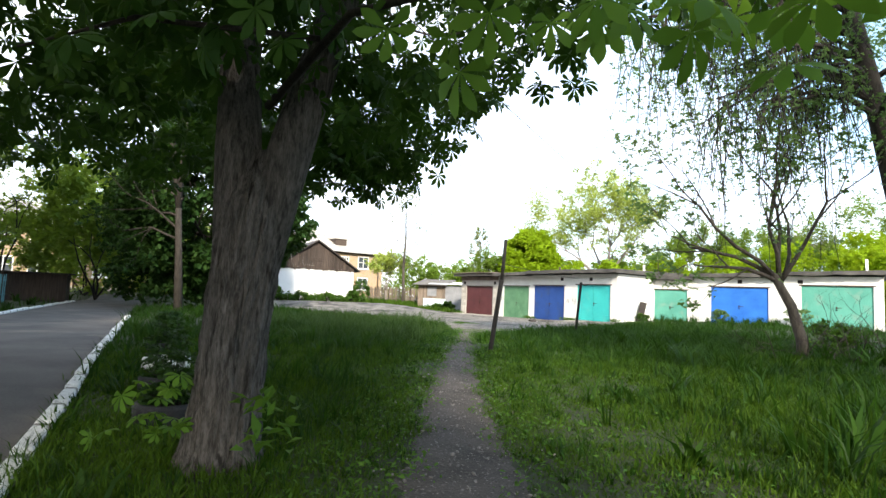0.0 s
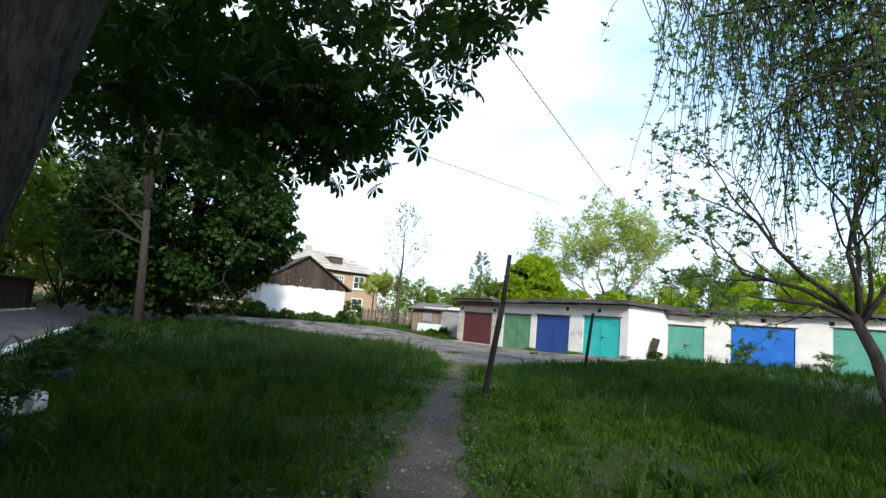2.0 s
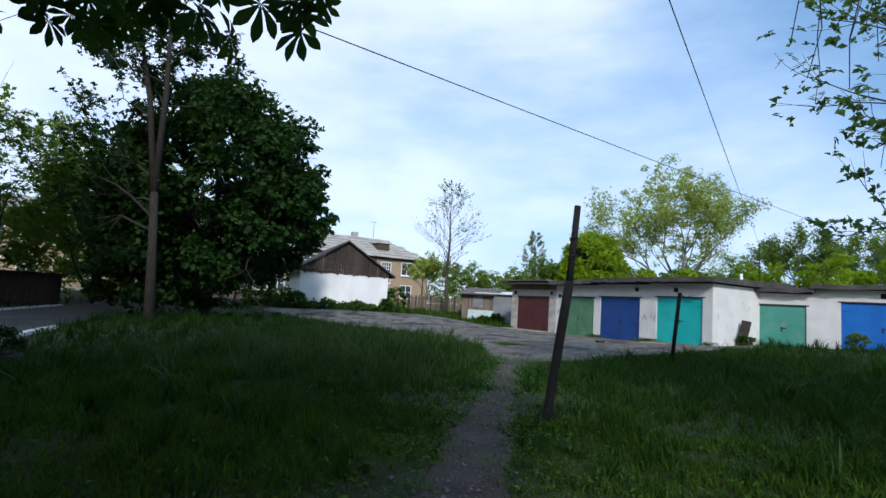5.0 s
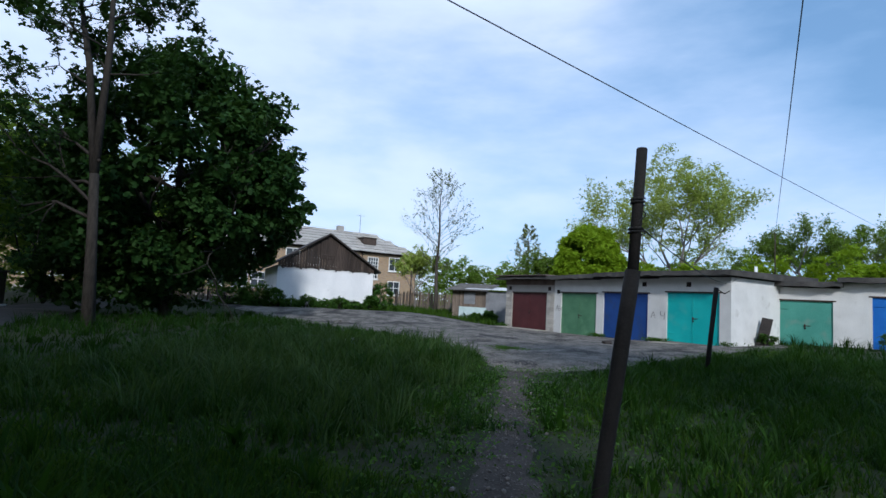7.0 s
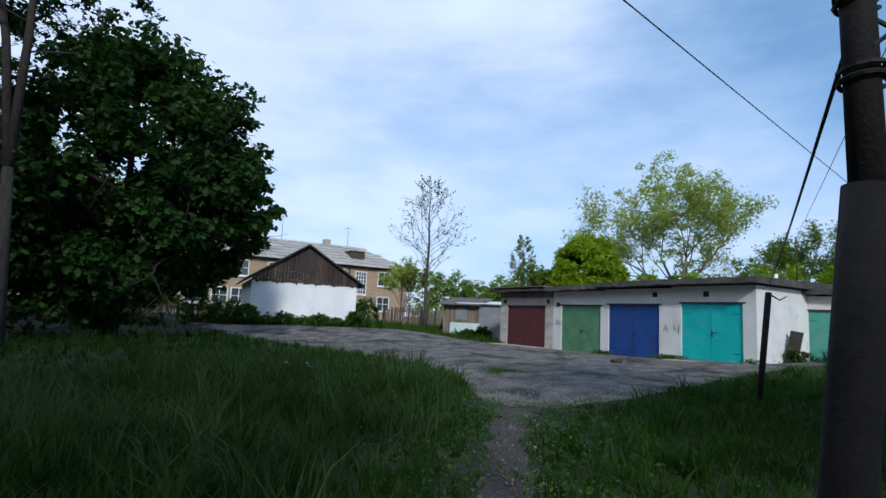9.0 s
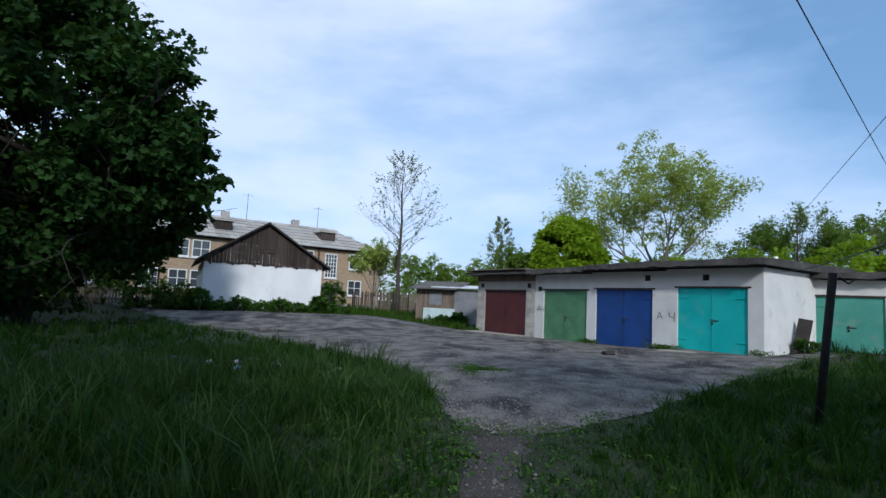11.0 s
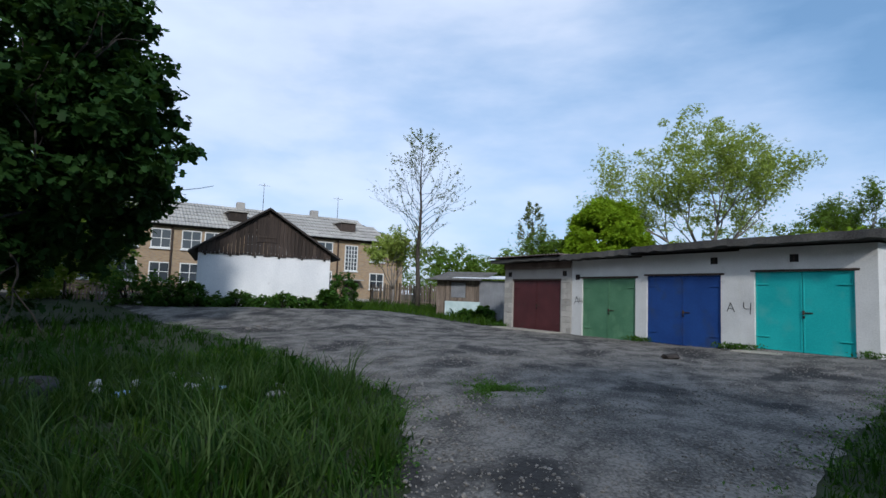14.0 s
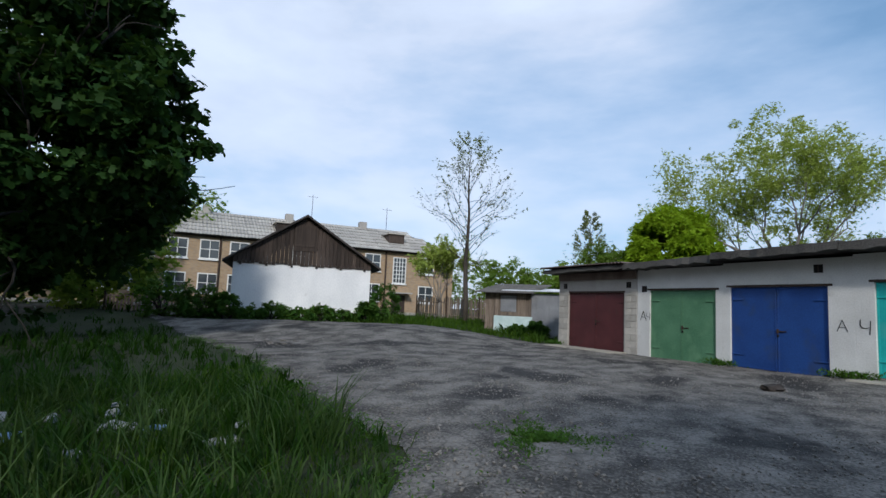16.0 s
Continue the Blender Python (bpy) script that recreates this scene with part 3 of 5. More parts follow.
def garage(frame_m, x0, x1, door_x, z0, door_top, wall_top, roof_z, wall, paint, label, rg, depth=6.0, leaves=2, vents=(), overhang=0.38, roof_ends=(0, 0), thick=0.2):
    root = empty("garage", frame_m, label, "garage", "row of garages")
    a, b = door_x
    wt = 0.25
    part("wall", gbox(x0, a, -wt, 0, z0 - 0.4, wall_top, 0.004), wall, root)
    part("wall", gbox(b, x1, -wt, 0, z0 - 0.4, wall_top, 0.004), wall, root)
    part("wall", gbox(a, b, -wt, -0.003, door_top + 0.004, wall_top, 0), wall, root)
    part("side_wall", gbox(x0, x0 + wt, -depth, -wt, z0 - 0.4, wall_top), wall, root)
    part("side_wall", gbox(x1 - wt, x1 - 0.003, -depth, -wt, z0 - 0.4, wall_top), wall, root)
    part("back_wall", gbox(x0 + wt, x1 - wt, -depth, -depth + wt, z0 - 0.4, wall_top - 0.2), wall, root)
    part("roof", slab(x0 - 0.0 + roof_ends[0], x1 + roof_ends[1], overhang, -depth - 0.2, roof_z[0], roof_z[1], thick, rg), M_ROOF, root, "weathered felt-covered concrete roof slab")
    part("sill", gbox(a - 0.05, b + 0.05, -0.15, 0.06, z0 - 0.15, z0 + 0.012, 0.01), M_STONE, root, "worn concrete threshold")
    gate(root, a, b, z0, door_top, paint, leaves)
    for vx, vz in vents:
        vent = part("vent", gbox(vx, vx + 0.22, -0.02, 0.006, vz, vz + 0.2, 0.004), M_BLACK, root, "black vent opening")
        part("vent_bar", gbox(vx + 0.1, vx + 0.12, 0.006, 0.012, vz + 0.004, vz + 0.196), M_RUST, vent)
    return root


rg = np.random.default_rng(11)
g_m = garage(F1, -0.45, 3.66, (0.12, 3.06), 0.0, 2.06, 2.72, (2.93, 2.98), M_GREYWALL, M_MAROON, "grey block garage with maroon double gates", rg, vents=((-0.2, 2.22), (3.16, 2.22)), roof_ends=(-0.45, -0.08), overhang=0.5, thick=0.14)
for side, (u0, u1) in enumerate(((-0.45, 0.12), (3.12, 3.66))):
    for k in range(10):
        part("block", gbox(u0 + 0.004, u1 - 0.004 if k % 2 else (u0 + u1) / 2 - 0.004, 0.0, 0.022, 0.02 + k * 0.216, 0.02 + k * 0.216 + 0.205, 0.006), M_BLOCK, g_m)
        if k % 2 == 0:
            part("block", gbox((u0 + u1) / 2 + 0.004, u1 - 0.004, 0.0, 0.022, 0.02 + k * 0.216, 0.02 + k * 0.216 + 0.205, 0.006), M_BLOCK, g_m)
g_g = garage(F1, 3.67, 6.87, (4.2, 6.62), -0.04, 2.12, 2.8, (2.99, 3.06), M_WHITE, M_GREEN, "whitewashed garage with faded green double gates", rg, vents=((3.86, 2.07),), roof_ends=(-0.1, 0.0), overhang=0.52)
g_b = garage(F1, 6.87, 10.2, (7.08, 9.64), 0.02, 2.18, 2.85, (3.1, 3.16), M_WHITE, M_BLUE, "whitewashed garage with dark blue double gates", rg, vents=((9.33, 2.5),), roof_ends=(0.02, 0.0), overhang=0.57)
g_t = garage(F1, 10.2, 13.5, (10.62, 13.02), 0.16, 2.25, 2.9, (3.14, 3.15), M_WHITE, M_TEAL, "whitewashed corner garage with turquoise double gates", rg, vents=((11.55, 2.5),), roof_ends=(0.02, 0.3), overhang=0.53)
g_5 = garage(F2, -0.5, 2.2, (0.01, 1.95), 0.14, 2.17, 2.72, (2.94, 2.98), M_WHITE, M_SEA, "low whitewashed garage with dull green gates", rg, leaves=1, roof_ends=(-0.2, 0.1), overhang=0.35)
g_6 = garage(F2, 2.2, 6.75, (3.2, 6.02), 0.34, 2.4, 2.95, (3.14, 3.2), M_WHITE, M_BRIGHTBLUE, "whitewashed garage with bright blue gates", rg, leaves=1, vents=((4.55, 2.62),), roof_ends=(-0.05, 0.0), overhang=0.35)
g_7 = garage(F2, 6.75, 10.85, (7.5, 10.45), 0.46, 2.56, 3.05, (3.26, 3.36), M_WHITE, M_SEA, "whitewashed end garage with wide pale green gates", rg, leaves=1, vents=((7.35, 2.66),), roof_ends=(0.02, 0.25), overhang=0.35)

M_SHEET = mat("rusty_corrugated_sheet", (0.09, 0.065, 0.055), (0.2, 0.15, 0.125), 2.2, 0.8, 0.4, 30)
part("roof_sheet", corrugated(-0.95, 3.6, -0.62, 6.0, 3.02, 3.1, 0.16, 0.022), M_SHEET, g_m, "brown rusty corrugated roofing")
part("apron", gbox(10.35, 13.35, 0.07, 0.75, -0.1, 0.13, 0.03), M_APRON, g_t, "worn pale concrete apron before the gates")
part("apron", gbox(-0.3, 3.3, 0.07, 0.9, -0.2, 0.065, 0.03), M_APRON, g_m, "worn sandy concrete apron before the gates")
# brown strip on the wall imitates the eave shadow above the maroon gates
part("eave_shade", gbox(-0.44, 3.64, 0.03, 0.07, 2.52, 2.78, 0.006), M_SHEET, g_m, "brown strip imitating the shadow under the eaves")


def writing(text, m, size, parent_thing):
    cu = bpy.data.curves.new("wall_writing", "FONT")
    cu.body, cu.size, cu.extrude, cu.offset = text, size, 0.003, -0.012
    cu.materials.append(M_PAINTMARK)
    ob = new("wall_writing", cu)
    ob.parent = parent_thing
    ob.matrix_basis = m
    ob["label"] = "black hand-painted letters"
    return ob


writing("A", pose(9.8, -0.006, 1.12, 90), 0.42, g_b)
writing("\u0427", pose(10.24, -0.006, 1.1, 90, 4), 0.46, g_t)
writing("A", pose(3.78, -0.006, 1.15, 90), 0.46, g_g)
writing("\u0447", pose(4.02, -0.006, 1.18, 90), 0.42, g_g)


# ---- white shed with a plank gable ----
def plank_shed():
    d = Vector((0.82, 0.57, 0)).normalized()
    f = frame_at((-16.4, 39.73, 0.3), d)
    root = empty("shed", f, "white plastered shed with a dark plank gable", "shed")
    w, h, depth, apex = 6.08, 2.68, 9.0, 4.78
    part("wall", box(0, w, 0, 0.3, -0.6, h, 0.01), M_SHEDWALL, root)
    part("side_wall", box(0, 0.3, 0.3, depth, -0.6, h), M_SHEDWALL, root)
    part("side_wall", box(w - 0.3, w, 0.3, depth, -0.6, h), M_SHEDWALL, root)
    part("back_wall", box(0.3, w - 0.3, depth - 0.3, depth, -0.6, h), M_SHEDWALL, root)
    n = 34
    for i in range(n):
        x0, x1 = w * i / n - 0.0, w * (i + 1) / n
        def roof_at(x):
            return h + (apex - h) * (1 - abs(x - w / 2) / (w / 2 + 0.35)) - 0.05
        bm = bmesh.new()
        lo = h - 0.1 + rg.uniform(-0.035, 0.035)
        vs = []
        for y in (-0.06 + rg.uniform(-0.012, 0.012), -0.02):
            vs.append([bm.verts.new(p) for p in ((x0 + 0.006, y, lo), (x1 - 0.006, y, lo), (x1 - 0.006, y, roof_at(x1)), (x0 + 0.006, y, roof_at(x0)))])
        bm.faces.new(vs[0])
        bm.faces.new(vs[1][::-1])
        for k in range(4):
            bm.faces.new((vs[0][k], vs[1][k], vs[1][(k + 1) % 4], vs[0][(k + 1) % 4]))
        bmesh.ops.recalc_face_normals(bm, faces=bm.faces)
        part("plank", bm, M_PLANK, root)
    hatch = part("hatch", box(w / 2 - 0.5, w / 2 + 0.45, -0.1, -0.075, h + 0.55, h + 1.75, 0.008), M_PLANK, root, "dark plank loft hatch")
    part("batten", box(w / 2 - 0.45, w / 2 + 0.4, -0.125, -0.1, h + 0.75, h + 0.85, 0.006), M_PLANK, hatch)
    for sgn in (-1, 1):
        bm = bmesh.new()
        xe, xm = w / 2 + sgn * (w / 2 + 0.42), w / 2
        ze = h - 0.12
        pts = [(xm, -0.35, apex + 0.02), (xe, -0.35, ze), (xe, depth + 0.3, ze), (xm, depth + 0.3, apex + 0.02)]
        lo = [bm.verts.new(p) for p in pts]
        hi = [bm.verts.new((p[0], p[1], p[2] + 0.1)) for p in pts]
        bm.faces.new(lo)
        bm.faces.new(hi[::-1])
        for k in range(4):
            bm.faces.new((lo[k], hi[k], hi[(k + 1) % 4], lo[(k + 1) % 4]))
        bmesh.ops.recalc_face_normals(bm, faces=bm.faces)
        part("roof", bm, M_DARKROOF, root, "dark tarred roof sheet with a frayed edge")
    for k in range(6):
        x = 0.3 + k * (w - 0.6) / 5
        part("rafter_end", box(x - 0.05, x + 0.05, -0.07, 0.0, h - 0.2, h - 0.11, 0.008), M_DARKROOF, root)
    return root


plank_shed()


# ---- two-storey brick house ----
def sash(root, x, z, w, h, bars=(1, 1)):
    win = part("window", box(x, x + w, -0.02, 0.03, z, z + h), M_GLASS, root)
    fr = bmesh.new()
    t = 0.09
    for q in ((x - t, x + w + t, z + h, z + h + t), (x - t, x + w + t, z - t, z), (x - t, x, z, z + h), (x + w, x + w + t, z, z + h)):
        box(q[0], q[1], -0.07, 0.0, q[2], q[3], 0.008, fr)
    for i in range(bars[0]):
        u = x + w * (i + 1) / (bars[0] + 1)
        box(u - 0.03, u + 0.03, -0.06, -0.021, z + 0.002, z + h - 0.002, 0, fr)
    for i in range(bars[1]):
        u = z + h * (i + 1) / (bars[1] + 1)
        box(x + 0.002, x + w - 0.002, -0.055, -0.022, u - 0.025, u + 0.025, 0, fr)
    part("window_frame", fr, M_FRAME, win, "white painted window frame")
    part("window_sill", box(x - 0.16, x + w + 0.16, -0.16, 0.0, z - 0.2, z - 0.1, 0.01), M_FRAME, win, "white sill")


def brick_house():
    d = Vector((0.72, 0.694, 0)).normalized()
    length = 44.0
    f = frame_at(Vector((-15.85, 69.9, 0.1)) - d * length, d)
    root = empty("apartment_house", f, "two-storey yellow-brown brick house with grey slate roof", "house")
    part("wall", box(0, length, 0, 10, -1, 6.0), M_BRICK, root, "yellow-brown brick wall")
    part("plinth", box(-0.05, length + 0.05, -0.06, 10.05, -1, 0.6, 0.01), M_GREYWALL, root)
    part("cornice", box(-0.25, length + 0.25, -0.3, 10.3, 5.9, 6.08, 0.02), M_PLANK, root, "dark boxed eaves")
    bm = bmesh.new()
    pts = [(-0.5, -0.55, 6.0), (length + 0.5, -0.55, 6.0), (length + 0.5, 10.55, 6.0), (-0.5, 10.55, 6.0), (4, 5, 8.6), (length - 3.6, 5, 8.6)]
    vs = [bm.verts.new(p) for p in pts]
    for q in ((0, 1, 5, 4), (1, 2, 5), (2, 3, 4, 5), (3, 0, 4), (3, 2, 1, 0)):
        bm.faces.new([vs[i] for i in q])
    roof = part("roof", bm, M_DARKROOF, root, "grey slate-sheet hip roof")
    sheet = None
    rows, slope = 7, Vector((0, 5.55, 2.6))
    n_cols = 40
    for r in range(rows):
        for c in range(n_cols):
            w0 = r / rows
            xa, xb = -0.4 + w0 * 4.3, length + 0.4 - w0 * 3.9
            cw = 1.12
            x0 = -0.4 + c * cw
            if x0 < xa or x0 + cw > xb:
                continue
            if sheet is None:
                sb = bmesh.new()
                k = 8
                top = []
                for i in range(k + 1):
                    z = 0.02 + 0.022 * math.cos(i * math.pi)
                    top.append([sb.verts.new((i * cw / k, 0, z + 0.03)), sb.verts.new((i * cw / k, 0.86, z))])
                for i in range(k):
                    sb.faces.new((top[i][0], top[i + 1][0], top[i + 1][1], top[i][1]))
                sheet = bpy.data.meshes.new("slate_sheet")
                sb.to_mesh(sheet)
                sb.free()
                sheet.materials.append(M_SLATE)
            ob = new("slate_sheet", sheet)
            ob.parent = roof
            j = rg.uniform(-1, 1, 2)
            ob.matrix_basis = pose(x0 + j[0] * 0.02, -0.6 + 5.55 * w0, 6.02 + 2.6 * w0 + j[1] * 0.008, math.degrees(math.atan2(2.6, 5.55)))
    x = length - 5.95
    sash(root, x, 3.25, 1.1, 2.2, (3, 5))
    part("door", box(x - 0.1, x + 1.2, -0.06, 0.02, 0, 2.1, 0.01), M_PLANK, root, "dark plank entrance door")
    part("canopy", box(x - 0.4, x + 1.5, -1.1, 0, 2.25, 2.36, 0.02), M_GREYWALL, root, "concrete porch canopy")
    for back in (3.4, 8.6, 10.7, 12.8, 14.9, 18.1, 19.8, 22.0, 24.3, 26.6, 29.0, 31.5, 34.0, 36.5, 39.0, 41.5):
        for z in (1.62, 4.25):
            sash(root, length - back, z, 1.3, 1.35)
    for x in (length - 0.6, length - 6.75, length - 20.6, length - 33.0):
        v, fc = tube_data([(x, -0.12, 0.2), (x, -0.12, 5.9)], [0.08, 0.08], 8)
        mesh_from("downpipe", v, fc, M_RUST, root, True)
    for x in (length - 8, length - 15, length - 22, length - 30):
        ch = part("chimney", box(x, x + 0.7, 4.4, 5.1, 8.2, 9.1, 0.02), M_GREYWALL, roof, "grey rendered chimney")
    for x in (length - 6.1, length - 16.2):
        dm = part("dormer", box(x, x + 1.5, 1.2, 3.2, 6.95, 7.75, 0.02), M_PLANK, roof, "dark roof dormer with an open hatch")
        part("dormer_roof", box(x - 0.15, x + 1.65, 1.0, 3.4, 7.75, 7.85, 0.01), M_SLATE, dm)
    for x, hh in ((length - 5.2, 2.2), (length - 12.6, 2.6)):
        v, fc = join_tubes([tube_data([(x, 4.8, 8.4), (x, 4.8, 8.6 + hh)], [0.03, 0.02], 5), tube_data([(x - 0.5, 4.8, 8.4 + hh), (x + 0.5, 4.8, 8.4 + hh)], [0.015, 0.015], 5)])
        mesh_from("aerial", v, fc, M_RUST, roof)
    return root


brick_house()


# ---- plank hut, tin store, far house, mast ----
def plank_hut():
    f = frame_at((-6.75, 46.8, 0.42), Vector((1, -0.12, 0)).normalized())
    root = empty("hut", f, "weathered plank hut with a corrugated roof", "hut")
    part("core", box(0.05, 2.35, 0.06, 2.9, -0.4, 1.75), M_GREYPLANK, root)
    for i in range(17):
        x = i * 0.14
        if 0.8 < x < 1.55:
            part("plank", box(x, x + 0.13, 0, 0.05, 0.62 + rg.uniform(-0.02, 0.02), 0.8, 0.004), M_GREYPLANK, root)
        else:
            part("plank", box(x, x + 0.13, rg.uniform(-0.01, 0.01), 0.05, -0.4, 1.72 + rg.uniform(-0.05, 0.03), 0.004), M_GREYPLANK, root)
    part("shutter", box(0.82, 1.62, -0.02, 0.04, 0.8, 1.6, 0.01), M_TIN, root, "grey boarded window shutter")
    part("panel", box(0.5, 2.45, -0.06, -0.012, -0.3, 0.6, 0.008), mat("pale_blue_board", (0.42, 0.55, 0.55), (0.6, 0.7, 0.7), 3, 0.8, 0.2, 30), root, "pale blue board along the foot")
    part("roof", corrugated(-0.45, 2.55, -0.5, 3.2, 1.72, 2.3), M_OLDSHEET, root, "corrugated grey slate roof")
    return root


plank_hut()


def tin_store():
    f = frame_at((-3.95, 46.6, 0.2), Vector((1, -0.1, 0)).normalized())
    root = empty("store", f, "dull grey sheet-metal store with a pale roof", "shed")
    part("wall", box(-0.6, 2.2, 0, 4, -0.4, 1.95, 0.01), M_TIN, root)
    for i in range(9):
        part("rib", box(-0.55 + i * 0.32, -0.52 + i * 0.32, -0.02, 0.0, -0.3, 1.9), M_TIN, root)
    part("roof", corrugated(-1.9, 2.4, -0.3, 4.4, 2.05, 2.35), M_PALEROOF, root, "pale corrugated sheet roof")
    return root


tin_store()


def far_house():
    f = frame_at((-12.5, 118, 0), Vector((1, 0.1, 0)).normalized())
    root = empty("house", f, "distant yellowish house with pale hip roof", "house")
    part("wall", box(0, 14, 0, 10, -1, 4.4), mat("ochre_render", (0.35, 0.32, 0.12), (0.5, 0.46, 0.2), 1, 0.9, 0.2, 20), root)
    bm = bmesh.new()
    vs = [bm.verts.new(p) for p in ((-0.6, -0.6, 4.4), (14.6, -0.6, 4.4), (14.6, 10.6, 4.4), (-0.6, 10.6, 4.4), (6, 5, 7.6), (8.5, 5, 7.6))]
    for q in ((0, 1, 5, 4), (1, 2, 5), (2, 3, 4, 5), (3, 0, 4)):
        bm.faces.new([vs[i] for i in q])
    part("roof", bm, M_PALEROOF, root, "pale sheet roof")
    return root


far_house()


def pylon(x, y, h):
    tubes = []
    for a, b in ((-1, -1), (1, -1), (1, 1), (-1, 1)):
        tubes.append(tube_data([(x + a * 2.2, y + b * 2.2, 0), (x + a * 0.5, y + b * 0.5, h)], [0.16, 0.12], 4))
    for k in range(9):
        z0, z1 = h * k / 9, h * (k + 1) / 9
        w0, w1 = 2.2 - 1.7 * k / 9, 2.2 - 1.7 * (k + 1) / 9
        tubes.append(tube_data([(x - w0, y - w0, z0), (x + w1, y - w1, z1)], [0.09, 0.09], 4))
        tubes.append(tube_data([(x + w0, y - w0, z0), (x - w1, y - w1, z1)], [0.09, 0.09], 4))
    for z in (h * 0.86, h):
        tubes.append(tube_data([(x - 3, y, z), (x + 3, y, z)], [0.15, 0.15], 4))
    v, fc = join_tubes(tubes)
    tagged(mesh_from("pylon", v, fc, M_TIN), "distant grey steel lattice pylon", "pylon")


pylon(-20, 290, 26)


# ---- poles and wires ----
def line_of(a, b, n):
    return [Vector(a).lerp(Vector(b), i / n) for i in range(n + 1)]


def iron_pole():
    root = empty("pole", Matrix.Identity(4), "black leaning iron pipe pole with wire wound round it", "pole")
    foot, joint, top = Vector((1.23, 12.42, -0.25)), Vector((1.458, 12.51, 1.63)), Vector((1.518, 12.66, 2.56))
    v, fc = tube_data(line_of(foot, joint, 4), [0.055] * 5, 14)
    mesh_from("lower_pipe", v, fc, M_BLACK, root, True)
    v, fc = tube_data([joint - Vector((0, 0, 0.01)), top], [0.04, 0.04], 14)
    mesh_from("upper_pipe", v, fc, M_BLACK, root, True)
    for z in (1.9, 2.13):
        c = joint.lerp(top, (z - 1.63) / 0.95)
        pts = [c + Vector((0.05 * math.cos(a), 0.05 * math.sin(a), 0.012 * a / 3)) for a in np.linspace(0, 4 * math.pi, 24)]
        v, fc = tube_data(pts, [0.007] * 24, 5)
        mesh_from("wire_winding", v, fc, M_CABLE, root)
    pts = [Vector((1.515, 12.55, 2.08)) + Vector((0.03 * math.sin(k * 1.3), 0.02 * math.cos(k), -0.03 * k)) for k in range(7)]
    v, fc = tube_data(pts, [0.006] * 7, 5)
    mesh_from("loose_wire", v, fc, M_CABLE, root)
    return root


iron_pole()


def short_post():
    root = empty("post", Matrix.Identity(4), "thin black leaning iron post in the grass", "post")
    v, fc = tube_data([(3.98, 21.5, -0.1), (4.15, 21.4, 1.96)], [0.05, 0.05], 12)
    mesh_from("pipe", v, fc, M_BLACK, root, True)
    v, fc = tube_data([(4.17, 21.3, 1.9), (4.3, 21.35, 1.83), (4.42, 21.4, 1.9)], [0.012, 0.012, 0.01], 6)
    mesh_from("hook", v, fc, M_BLACK, root, True)
    return root


short_post()


def cable(name, a, b, sag, r, label):
    pts = []
    for i in range(25):
        w = i / 24
        p = Vector(a).lerp(Vector(b), w)
        p.z -= sag * 4 * w * (1 - w)
        pts.append(p)
    v, fc = tube_data(pts, [r] * 25, 6)
    tagged(mesh_from(name, v, fc, M_CABLE, None, True), label, "cable")


cable("overhead_cable", (-13.5, -5.6, 3.95), (22.0, 49.4, 6.85), 0.1, 0.009, "thin black overhead cable across the yard")
cable("overhead_cable", (-2.9, -5.0, 4.1), (10.9, 38.5, 5.5), 0.1, 0.007, "thin black overhead cable to a roof mast")
v, f = tube_data([(10.9, 38.5, 2.8), (10.9, 38.5, 5.6)], [0.03, 0.025], 8)
tagged(mesh_from("roof_mast", v, f, M_RUST, None, True), "thin rusty mast standing on the garage roof", "mast")
cable("overhead_cable", (1.46, 12.6, 2.0), (8.2, 34.6, 3.1), 0.35, 0.006, "slack black wire from the pole to the garages")


